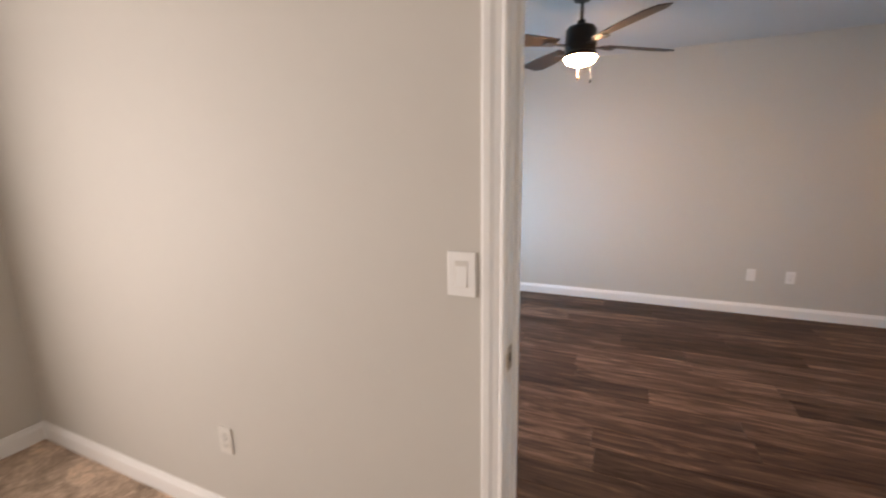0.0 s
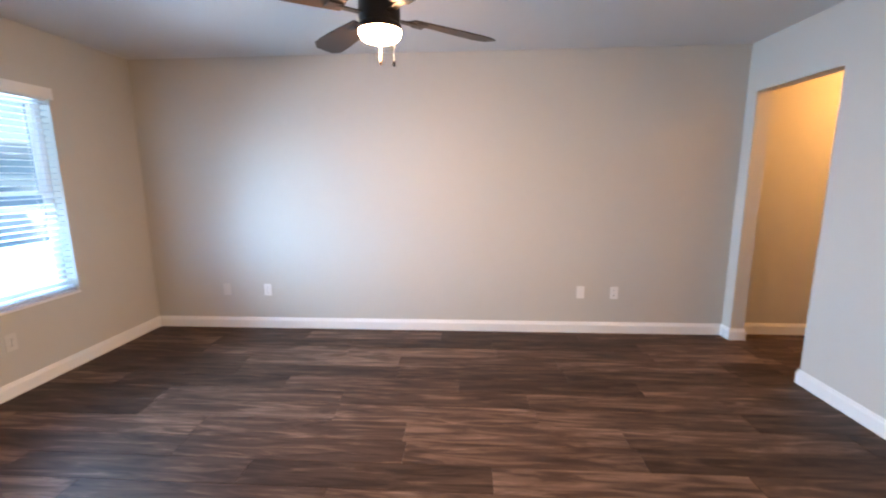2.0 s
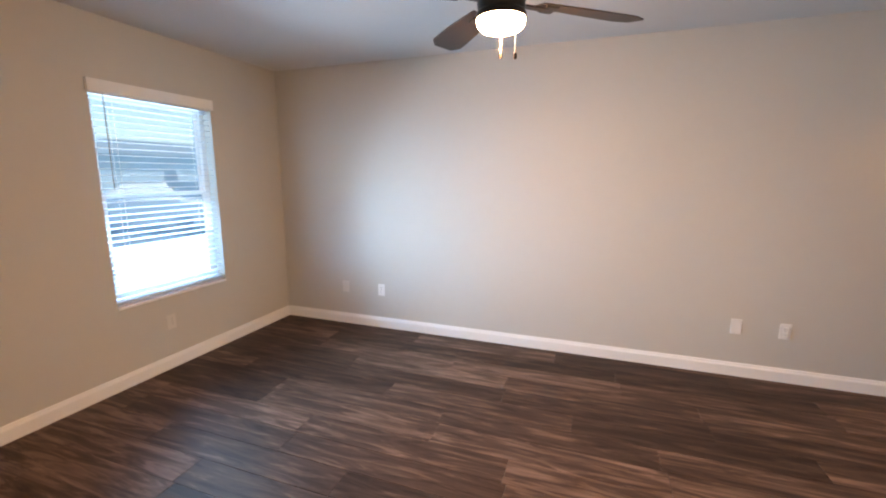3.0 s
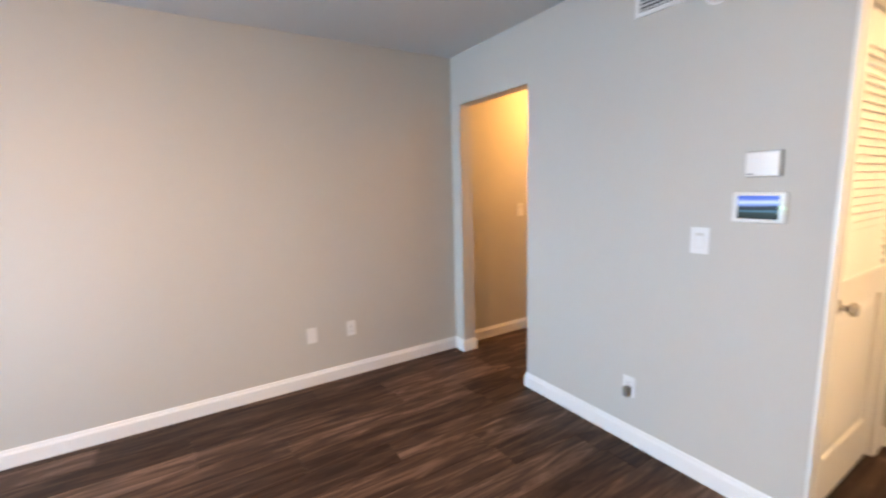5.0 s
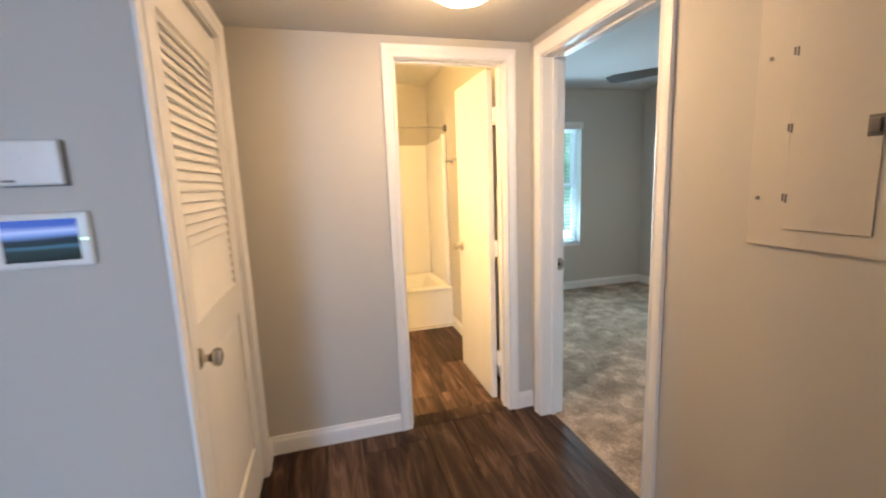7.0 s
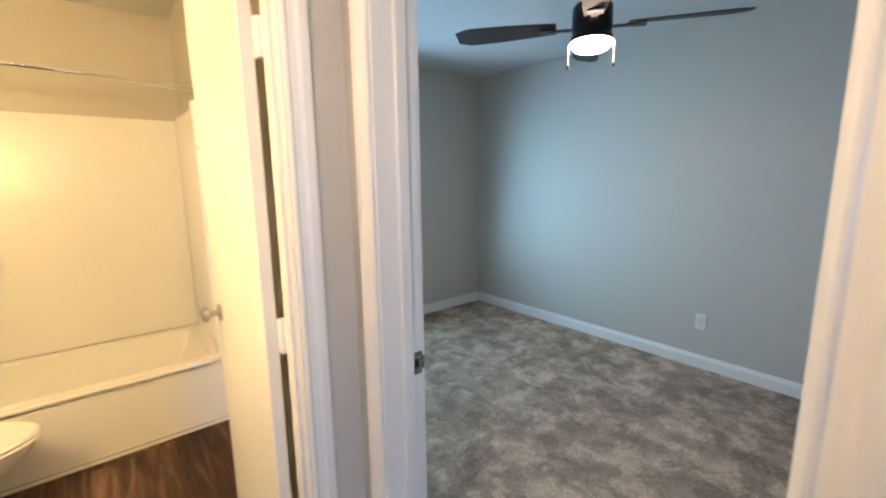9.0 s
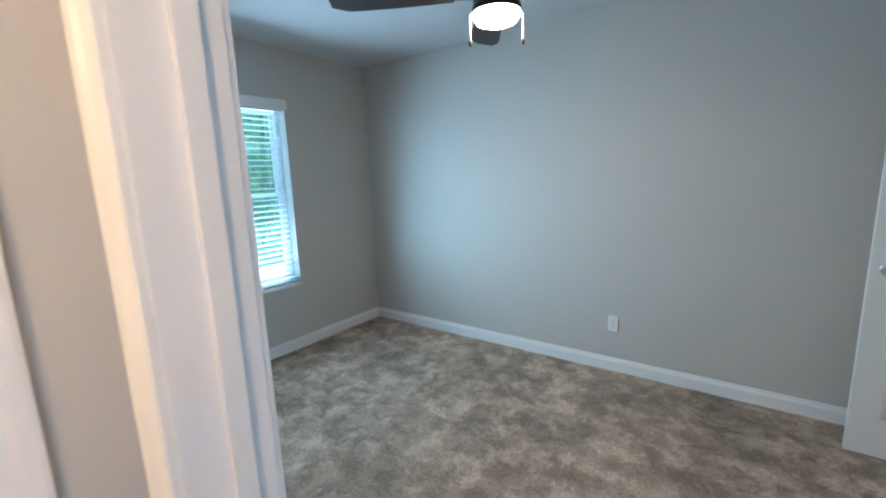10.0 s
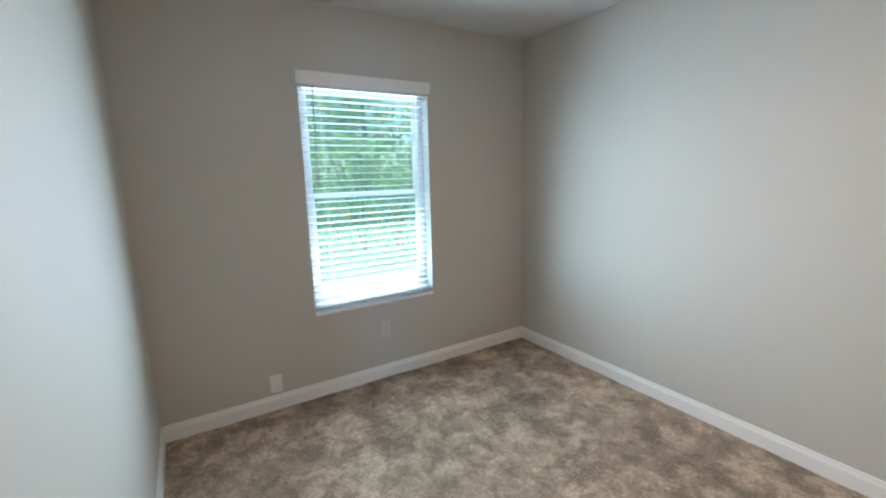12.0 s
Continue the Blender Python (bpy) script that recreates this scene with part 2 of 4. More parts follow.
ACRYLIC = mat("white_acrylic", (0.84, 0.83, 0.80), 0.30, vary=0.015, scale=2, spec=0.6)
PORCELAIN = mat("white_porcelain", (0.82, 0.81, 0.79), 0.08, vary=0.01, scale=3, spec=0.6)
CAULK = mat("stained_caulk", (0.30, 0.22, 0.14), 0.7, vary=0.4, scale=30)
SCREEN = screen_mat()
WARM_GLOW = glow("warm_lamp_glass", (1.0, 0.66, 0.40), 180)
COOL_GLOW = glow("white_lamp_glass", (1.0, 0.78, 0.60), 52)
HALL_GLOW = glow("hall_lamp_glass", (1.0, 0.72, 0.44), 58)
BATH_GLOW = glow("bath_bulb_glass", (1.0, 0.68, 0.28), 262)
PASSAGE_GLOW = glow("passage_lamp_glass", (1.0, 0.55, 0.20), 52)
GREEN_LED = glow("indicator_light", (0.2, 1.0, 0.5), 3)
GROUND = mat("mown_grass", (0.10, 0.13, 0.05), 0.9, vary=0.4, scale=3, bump=0.6, bump_scale=40)
CONCRETE = mat("pale_concrete", (0.56, 0.54, 0.51), 0.85, vary=0.12, scale=2, bump=0.3, bump_scale=50)
ASPHALT = mat("asphalt", (0.055, 0.055, 0.058), 0.9, vary=0.2, scale=4, bump=0.5, bump_scale=80)
SIDING = mat("blue_grey_siding", (0.30, 0.36, 0.42), 0.7, vary=0.08, scale=2)
ROOF = mat("grey_shingle", (0.10, 0.10, 0.105), 0.9, vary=0.25, scale=8)
STUCCO = mat("cream_render", (0.62, 0.58, 0.50), 0.85, vary=0.06, scale=3, bump=0.3)
BARK = mat("bark", (0.11, 0.08, 0.06), 0.95, vary=0.4, scale=12, bump=0.9, bump_scale=30, stretch=(4, 4, 0.7))
LEAF1 = leaf_mat("green_leaves", (0.08, 0.17, 0.045), (0.17, 0.28, 0.07), (0.34, 0.60, 0.17))
LEAF2 = leaf_mat("light_green_leaves", (0.11, 0.20, 0.05), (0.26, 0.34, 0.09), (0.56, 0.72, 0.22))
CARPAINT = mat("white_car_paint", (0.75, 0.76, 0.78), 0.15, vary=0.01, spec=0.7)
CARGLASS = mat("dark_car_glass", (0.02, 0.025, 0.03), 0.05, vary=0.05)


# mesh helpers
def box(bm, x0, x1, y0, y1, z0, z1):
    v = [bm.verts.new(c) for c in ((x0, y0, z0), (x1, y0, z0), (x1, y1, z0), (x0, y1, z0), (x0, y0, z1), (x1, y0, z1), (x1, y1, z1), (x0, y1, z1))]
    for f in ((3, 2, 1, 0), (4, 5, 6, 7), (0, 1, 5, 4), (1, 2, 6, 5), (2, 3, 7, 6), (3, 0, 4, 7)):
        bm.faces.new([v[i] for i in f])
    return v


def rbox(x0, x1, y0, y1, z0, z1, r=0.002, seg=2):
    """A box with rounded edges."""
    bm = bmesh.new()
    box(bm, x0, x1, y0, y1, z0, z1)
    bmesh.ops.bevel(bm, geom=bm.edges[:], offset=r, segments=seg, affect="EDGES", profile=0.6)
    return bm


def lathe(profile, n=24, axis="z", at=(0, 0, 0)):
    """A turned solid from (radius, height) pairs, about z or along y."""
    bm = bmesh.new()
    rings = []
    for r, h in profile:
        ring = []
        for i in range(n):
            a = 2 * math.pi * i / n
            c = (r * math.cos(a), r * math.sin(a), h) if axis == "z" else (r * math.cos(a), h, r * math.sin(a))
            ring.append(bm.verts.new(Vector(c) + Vector(at)))
        rings.append(ring)
    for a, b in zip(rings, rings[1:]):
        for i in range(n):
            bm.faces.new((a[i], a[(i + 1) % n], b[(i + 1) % n], b[i]))
    for ring in (rings[0], rings[-1]):
        if (ring[0].co - ring[n // 2].co).length > 1e-4:
            bm.faces.new(ring)
    bmesh.ops.remove_doubles(bm, verts=bm.verts[:], dist=1e-5)
    bmesh.ops.recalc_face_normals(bm, faces=bm.faces[:])
    return bm


def tube(points, r, n=8):
    """A round bar along a line of points."""
    bm = bmesh.new()
    pts = [Vector(p) for p in points]
    rings = []
    for i, p in enumerate(pts):
        d = (pts[min(i + 1, len(pts) - 1)] - pts[max(i - 1, 0)]).normalized()
        u = d.orthogonal().normalized() if not rings else (u - d * u.dot(d)).normalized()
        w = d.cross(u)
        rings.append([bm.verts.new(p + (u * math.cos(2 * math.pi * k / n) + w * math.sin(2 * math.pi * k / n)) * r) for k in range(n)])
    for a, b in zip(rings, rings[1:]):
        for k in range(n):
            bm.faces.new((a[k], a[(k + 1) % n], b[(k + 1) % n], b[k]))
    bm.faces.new(rings[0]), bm.faces.new(rings[-1])
    bmesh.ops.recalc_face_normals(bm, faces=bm.faces[:])
    return bm


def merged(*bms):
    out = bmesh.new()
    for b in bms:
        me = bpy.data.meshes.new("tmp")
        b.to_mesh(me)
        out.from_mesh(me)
        bpy.data.meshes.remove(me)
        b.free()
    return out


def to_mesh(name, bm, material, smooth=False):
    me = bpy.data.meshes.new(name)
    bm.to_mesh(me)
    bm.free()
    me.materials.append(material)
    if smooth:
        me.polygons.foreach_set("use_smooth", [True] * len(me.polygons))
        me.set_sharp_from_angle(angle=radians(38))
    return me


def part(name, bm, material, parent, label="", smooth=False, m=None):
    ob = new(name, to_mesh(name, bm, material, smooth))
    ob.parent = parent
    if m is not None:
        ob.matrix_basis = m
    if label:
        tagged(ob, label)
    return ob


def thing(name, label, category, m=None, kind="", group=""):
    ob = new(name)
    ob.empty_display_size = 0.1
    if m is not None:
        ob.matrix_basis = m
    return tagged(ob, label, category, group, kind)


def solid(name, bm, material, label, category, kind="structure", smooth=False):
    return tagged(new(name, to_mesh(name, bm, material, smooth)), label, category, kind=kind)


# plan: faces of the walls, heights
XL, XB, XH, XW = -3.226, 2.06, 3.135, 5.503
YF, YP, YC, YS, YN, YB = 3.127, 3.155, 0.655, -0.885, -1.012, -3.68
YA, YL, XJ, XA = -0.512, -0.40, 1.19, -3.12
ZC, ZH = 2.456, 2.15
T = 0.115
OPEN_A = (-0.561, 0.291, 0.0, 2.056)
OPEN_B = (2.16, 3.015, 0.0, 2.056)
OPEN_BATH = (-0.739, -0.105, 0.0, 2.056)
OPEN_CLOSET = (2.15, 2.965, 0.0, 2.056)
OPEN_BCL = (-3.40, -2.61, 0.0, 2.056)
OPEN_FRONT = (-0.235, 0.685, 0.0, 2.056)
OPEN_PASS = (2.222, 3.005, 0.0, 2.072)
WIN_A = (1.46, 2.35, 0.575, 2.025)
WIN_B = (-2.785, -1.907, 0.575, 2.025)
WIN_FR = (-2.75, -1.65, 0.585, 2.03)


def wall(name, axis, a0, a1, b0, b1, openings=(), z0=0.0, z1=ZC, label="greige painted drywall wall with a light orange-peel texture"):
    bm = bmesh.new()

    def blk(u0, u1, lo, hi):
        if u1 - u0 > 1e-4 and hi - lo > 1e-4:
            box(bm, u0, u1, b0, b1, lo, hi) if axis == "x" else box(bm, b0, b1, u0, u1, lo, hi)

    u = a0
    for o0, o1, lo, hi in sorted(openings):
        blk(u, o0, z0, z1), blk(o0, o1, z0, lo), blk(o0, o1, hi, z1)
        u = o1
    blk(u, a1, z0, z1)
    return solid(name, bm, WALL, label, "wall")


wall("wall_north", "x", XL, XB + T, YF, 3.30)
wall("wall_passage_north", "x", XB + T, 4.30, YP, 3.30)
wall("wall_east_living", "y", YC + T, YF, XB, XB + T, [OPEN_PASS])
wall("wall_closet", "x", XB, XH, YC, YC + T, [OPEN_CLOSET])
wall("wall_hall_end", "y", YS, YC, XH, XH + T, [OPEN_BATH])
wall("wall_hall_south", "x", XJ, XH + T, YN, YS, [OPEN_B])
wall("wall_living_south", "x", XL, XJ, YA, YL, [OPEN_A])
wall("wall_between_bedrooms", "y", -4.30, YN, XJ - T, XJ, [OPEN_BCL])
wall("wall_jog", "y", YN, YA, XJ - T, XJ - 0.0)
wall("wall_bedroom_south", "x", XJ, XW + 0.15, YB - 0.15, YB)
wall("wall_bedroom_north", "x", XH + T, XW, YN, -0.86)
wall("wall_bath_north", "x", XH + T, XW, 0.675, 0.79)
wall("wall_passage_south", "x", XB + T, 4.30, 2.10, 2.222)
wall("wall_passage_end", "y", 2.10, 3.30, 4.30, 4.42)
wall("wall_east", "y", -3.83, 3.30, XW, XW + 0.15, [WIN_B])
wall("wall_west", "y", YA, 3.30, XL - 0.15, XL, [OPEN_FRONT, WIN_A])
wall("wall_west_front_room", "y", -4.45, YA, XL - 0.15, XA, [WIN_FR])
wall("wall_front_room_south", "x", XL - 0.15, XJ, -4.45, -4.30)
wall("wall_bedroom_closet", "y", -3.60, -2.50, 0.40, 0.46)
wall("wall_bedroom_closet_end", "x", 0.46, XJ - T, -3.66, -3.60)
wall("wall_bedroom_closet_side", "x", 0.46, XJ - T, -2.50, -2.44)

bm = bmesh.new()
box(bm, XL - 0.15, XJ, -4.45, YL, ZC, ZC + 0.1), box(bm, XL - 0.15, XB, YL, 3.30, ZC, ZC + 0.1)
solid("ceiling_living", bm, CEIL, "white painted ceiling with a fine spray texture", "ceiling")
bm = bmesh.new()
box(bm, XJ, XW + 0.15, -3.83, YN, ZC, ZC + 0.1)
solid("ceiling_bedroom", bm, CEIL, "white painted ceiling with a fine spray texture", "ceiling")
bm = bmesh.new()
box(bm, XB, XH, YS, YC, ZH, ZC + 0.1)
solid("ceiling_hall", bm, CEIL, "lowered painted ceiling over the small hall", "ceiling")
bm = bmesh.new()
box(bm, XJ, XB, YN, YL, ZC, ZC + 0.1)
solid("ceiling_nook", bm, CEIL, "white painted ceiling", "ceiling")
bm = bmesh.new()
box(bm, XH, XW + 0.15, -0.95, 3.30, ZC, ZC + 0.1), box(bm, XB, XH, YC, 3.30, ZC, ZC + 0.1)
solid("ceiling_bath", bm, CEIL, "white painted ceiling", "ceiling")
# unseen slab added to keep sky light out and shade the windows
bm = bmesh.new()
box(bm, XL - 0.65, XW + 0.75, -4.9, 3.8, ZC + 0.12, ZC + 0.34)
solid("roof", bm, ROOF, "unseen flat roof slab that shuts out the sky", "roof")

bm = bmesh.new()
box(bm, XL - 0.15, XW + 0.15, -4.45, 3.30, -0.2, -0.0075)
FLOOR = solid("floor", bm, UNDER, "dark brown vinyl plank floor with wood grain", "floor")


def carpet(name, rects):
    bm = bmesh.new()
    for x0, x1, y0, y1 in rects:
        nx, ny = max(2, int((x1 - x0) / 0.05)), max(2, int((y1 - y0) / 0.05))
        g = [[bm.verts.new((x0 + (x1 - x0) * i / nx, y0 + (y1 - y0) * j / ny, 0.004 + 0.005 * noise.noise((i * 0.37 + x0 * 7, j * 0.37, 1.7)))) for j in range(ny + 1)] for i in range(nx + 1)]
        for i in range(nx):
            for j in range(ny):
                bm.faces.new((g[i][j], g[i + 1][j], g[i + 1][j + 1], g[i][j + 1]))
    return solid(name, bm, CARPET, "taupe cut-pile carpet with brushed foot marks", "carpet", smooth=True)


carpet("floor_carpet_bedroom", [(XJ, XW, YB, YN), (OPEN_B[0], OPEN_B[1], YN, -0.967)])
carpet("floor_carpet_front_room", [(XA, XJ - T, -4.30, YA), (OPEN_A[0], OPEN_A[1], YA, YA + 0.05), (0.46, XJ, -3.40, -2.61)])

# skirting boards
BASE = ((0.0, 0.0135), (0.072, 0.0135), (0.079, 0.0115), (0.086, 0.0075), (0.096, 0.006), (0.102, 0.003), (0.102, 0.0))


def baseboard(name, x0, y0, x1, y1, e0=0.0, e1=0.0):
    """A moulded skirting from one end to the other; the room lies to the left of that way."""
    a, b = Vector((x0, y0, 0)), Vector((x1, y1, 0))
    d = (b - a).normalized()
    out = Vector((-d.y, d.x, 0))
    bm = bmesh.new()
    ends = []
    for p, e in ((a, e0), (b, e1)):
        ends.append([bm.verts.new(p + out * (w + 0.0005) + d * e * w + Vector((0, 0, z))) for z, w in BASE] + [bm.verts.new(p + out * 0.0005)])
    k = len(ends[0])
    for i in range(k):
        bm.faces.new((ends[0][i], ends[0][(i + 1) % k], ends[1][(i + 1) % k], ends[1][i]))
    bm.faces.new(ends[0]), bm.faces.new(ends[1])
    bmesh.ops.recalc_face_normals(bm, faces=bm.faces[:])
    return solid(name, bm, TRIM, "white moulded skirting board", "skirting board")


CW = 0.052
runs = [
    (XB, YF, XL, YF), (XL, YF, XL, OPEN_FRONT[1] + CW), (XL, OPEN_FRONT[0] - CW, XL, YL), (XL, YL, OPEN_A[0] - CW, YL),
    (OPEN_A[1] + CW, YL, XJ, YL, 0, 1), (XJ, YL, XJ, YS, -1, 0), (XJ, YS, OPEN_B[0] - CW, YS),
    (XH, YS, XH, OPEN_BATH[0] - CW), (XH, OPEN_BATH[1] + CW, XH, YC), (XH, YC, OPEN_CLOSET[1] + CW, YC),
    (XB, YC - 0.0, XB, OPEN_PASS[0], -1, 1), (XB, OPEN_PASS[0], XB + T, OPEN_PASS[0], -1, 1), (XB + T, OPEN_PASS[1], XB, OPEN_PASS[1], -1, 1), (XB, OPEN_PASS[1], XB, YF, -1, 0),
    (4.30, YP, XB + T, YP), (XB + T, YP, XB + T, OPEN_PASS[1], 0, 1), (XB + T, 2.222, 4.30, 2.222),
    (XJ, YB, XW, YB), (XW, YB, XW, YN), (XW, YN, OPEN_B[1] + CW, YN), (OPEN_B[0] - CW, YN, XJ, YN), (XJ, YN, XJ, OPEN_BCL[1] + CW), (XJ, OPEN_BCL[0] - CW, XJ, YB),
    (OPEN_A[0] - CW, YA, XA, YA), (XA, YA, XA, -4.3), (XA, -4.3, XJ - T, -4.3), (XJ - T, YA, OPEN_A[1] + CW, YA),
    (XH + T, -0.86, 4.735, -0.86),
]
for i, r in enumerate(runs):
    baseboard("baseboard_%d" % (i + 1), *r)

# door frames
PROFILE = ((0.0, 0.0), (0.0, 0.009), (0.005, 0.0125), (0.010, 0.0125), (0.015, 0.009), (0.030, 0.0125), (0.040, 0.017), (0.055, 0.0185), (0.062, 0.017), (0.062, 0.0))


def casing(u0, u1, z1):
    """Moulded casing round an opening: local x along the wall, y out of it."""
    bm = bmesh.new()
    st = []
    for side in range(4):
        ring = []
        for w, d in PROFILE:
            x = (u0 - w) if side < 2 else (u1 + w)
            z = 0.0 if side in (0, 3) else z1 + w
            ring.append(bm.verts.new((x, d + 0.0005, z)))
        st.append(ring)
    k = len(PROFILE)
    for a, b in zip(st, st[1:]):
        for i in range(k):
            bm.faces.new((a[i], a[(i + 1) % k], b[(i + 1) % k], b[i]))
    bm.faces.new(st[0]), bm.faces.new(st[3])
    bmesh.ops.recalc_face_normals(bm, faces=bm.faces[:])
    return bm


def door_frame(name, m, width, depth, stop=0.5, z1=2.056, faces=(1, 1), strike=0, label="white painted door frame with moulded casing", cut=0.0):
    """Local x across the opening from 0 to width, y from 0 at the front wall face to -depth; casing on both faces."""
    top = thing(name, label, "door frame", m, "structure")
    j = 0.016
    if faces[0]:
        part("casing", casing(-0.004 + j, width + 0.004 - j, z1 - j + 0.004), TRIM, top)
    if faces[1]:
        part("casing", casing(-0.004 + j, width + 0.004 - j, z1 - j + 0.004), TRIM, top, m=pose(width, -depth, 0, 0, 0, 180))
    part("side_jamb", rbox(0.0005, j, -depth, 0, 0, z1 - j), TRIM, top)
    part("side_jamb", rbox(width - j, width - 0.0005, -depth, 0, 0, z1 - j), TRIM, top)
    part("head_jamb", rbox(0.0005, width - 0.0005, -depth, 0, z1 - j, z1 - 0.0005), TRIM, top)
    y = -depth * stop
    bm = merged(rbox(j, j + 0.011, y - 0.016, y + 0.016, 0, z1 - j - 0.011), rbox(width - j - 0.011, width - j, y - 0.016, y + 0.016, 0, z1 - j - 0.011), rbox(j, width - j, y - 0.016, y + 0.016, z1 - j - 0.011, z1 - j))
    part("door_stop", bm, TRIM, top)
    if strike:
        x = j if strike < 0 else width - j
        s = 1 if strike < 0 else -1
        yy = -depth + 0.024 if stop < 0.6 else -0.024
        bm = merged(rbox(min(x, x + s * 0.0018), max(x, x + s * 0.0018), yy - 0.022, yy + 0.016, 0.888, 0.954, 0.0006, 1), rbox(min(x, x + s * 0.005), max(x, x + s * 0.005), yy - 0.029, yy - 0.021, 0.902, 0.940, 0.0015, 2))
        plate = part("strike_plate", bm, NICKEL, top, "satin nickel strike plate")
        bm = rbox(min(x + s * 0.0012, x + s * 0.0024), max(x + s * 0.0012, x + s * 0.0024), yy - 0.010, yy + 0.006, 0.908, 0.934, 0.0004, 1)
        part("latch_hole", bm, BLACK, plate)
        for z in (0.895, 0.947):
            part("screw", rbox(min(x + s * 0.0012, x + s * 0.0024), max(x + s * 0.0012, x + s * 0.0024), yy - 0.004, yy + 0.002, z - 0.003, z + 0.003, 0.0004, 1), STEEL, plate)
    return top


def knob_set(parent, x, z, y, side, metal=NICKEL):
    """A round door knob on a face at y, standing out to +y or -y."""
    prof = ((0.0, 0.0), (0.032, 0.0), (0.033, 0.004), (0.028, 0.009), (0.012, 0.012), (0.011, 0.030), (0.016, 0.036), (0.026, 0.043), (0.028, 0.052), (0.025, 0.061), (0.014, 0.066), (0.0, 0.067))
    bm = lathe([(r, h * side) for r, h in prof], 20, "y", (x, y, z))
    return part("knob", bm, metal, parent, "round satin nickel door knob", True)


def hinges(parent, x, y, metal, n=3, h=2.03):
    for z in ([0.2, h / 2, h - 0.2] if n == 3 else [0.25, h - 0.25]):
        bm = merged(lathe(((0.0, z - 0.045), (0.0055, z - 0.045), (0.0055, z + 0.045), (0.0, z + 0.045)), 10, at=(x, y, 0)), rbox(x - 0.014, x + 0.016, y - 0.0012, y + 0.0012, z - 0.043, z + 0.043, 0.0005, 1))
        part("hinge", bm, metal, parent, smooth=True)


def frustum(bm, x0, x1, z0, z1, y0, y1, inset):
    a = [bm.verts.new(c) for c in ((x0, y0, z0), (x1, y0, z0), (x1, y0, z1), (x0, y0, z1))]
    b = [bm.verts.new(c) for c in ((x0 + inset, y1, z0 + inset), (x1 - inset, y1, z0 + inset), (x1 - inset, y1, z1 - inset), (x0 + inset, y1, z1 - inset))]
    for i in range(4):
        bm.faces.new((a[i], a[(i + 1) % 4], b[(i + 1) % 4], b[i]))
    bm.faces.new(b), bm.faces.new(a)


def panel_door(name, m, w, label, h=2.03, knob_x=None, knob_sides=(1, -1), hinge_metal=TRIM, hinge_y=0.0):
    """A moulded six-panel leaf: hinge edge at local x = 0, thickness in y from 0 to 0.035, foot at z = 0."""
    top = thing(name, label, "door", m, "structure")
    st, t = 0.11, 0.035
    rails = ((0.0, 0.20), (0.80, 0.95), (1.56, 1.66), (h - 0.115, h))
    bm = bmesh.new()
    box(bm, 0, st, 0, t, 0, h), box(bm, w - st, w, 0, t, 0, h)
    for a, b in rails:
        box(bm, st, w - st, 0, t, a, b)
    for (_, a), (b, _) in zip(rails, rails[1:]):
        box(bm, w / 2 - 0.05, w / 2 + 0.05, 0, t, a, b)
    part("leaf_frame", bm, DOORP, top)
    for (_, a), (b, _) in zip(rails, rails[1:]):
        for x0, x1 in ((st, w / 2 - 0.05), (w / 2 + 0.05, w - st)):
            bm = bmesh.new()
            box(bm, x0, x1, 0.009, t - 0.009, a, b)
            frustum(bm, x0 + 0.012, x1 - 0.012, a + 0.012, b - 0.012, t - 0.009, t - 0.003, 0.022)
            frustum(bm, x0 + 0.012, x1 - 0.012, a + 0.012, b - 0.012, 0.009, 0.003, 0.022)
            bmesh.ops.recalc_face_normals(bm, faces=bm.faces[:])
            part("panel", bm, DOORP, top)
    kx = w - 0.065 if knob_x is None else knob_x
    for s in knob_sides:
        knob_set(top, kx, 0.93, t if s > 0 else 0.0, s)
    hinges(top, -0.004, hinge_y, hinge_metal, 3, h)
    return top


def flush_door(name, m, w, label, h=2.03):
    """A smooth slab leaf with eased edges: hinge edge at local x = 0, thickness in y from 0 to 0.035."""
    top = thing(name, label, "door", m, "structure")
    part("leaf", rbox(0, w, 0, 0.035, 0, h, 0.0025), DOORP, top)
    knob_set(top, w - 0.065, 0.93, 0.035, 1)
    part("latch_plate", rbox(w - 0.0005, w + 0.0015, 0.006, 0.029, 0.90, 0.96, 0.0005, 1), STEEL, top, "small steel latch plate")
    return top


# living room / front room doorway: leaf stands open into the front room
door_frame("door_frame_1", pose(OPEN_A[0], YL, 0), OPEN_A[1] - OPEN_A[0], YL - YA, stop=0.42, strike=-1)
panel_door("door_1", pose(OPEN_A[1] - 0.014, YA - 0.004, 0.012, 0, 0, -96), 0.80, "white six-panel interior door standing open", knob_sides=(1, -1))
# bedroom doorway
door_frame("door_frame_2", pose(OPEN_B[0], YS, 0), OPEN_B[1] - OPEN_B[0], YS - YN, stop=0.595, strike=1)
panel_door("door_2", pose(OPEN_B[0] + 0.0, YN - 0.045, 0.015, 0, 0, -172), 0.762, "white six-panel interior door folded back against the wall", knob_sides=(1,))
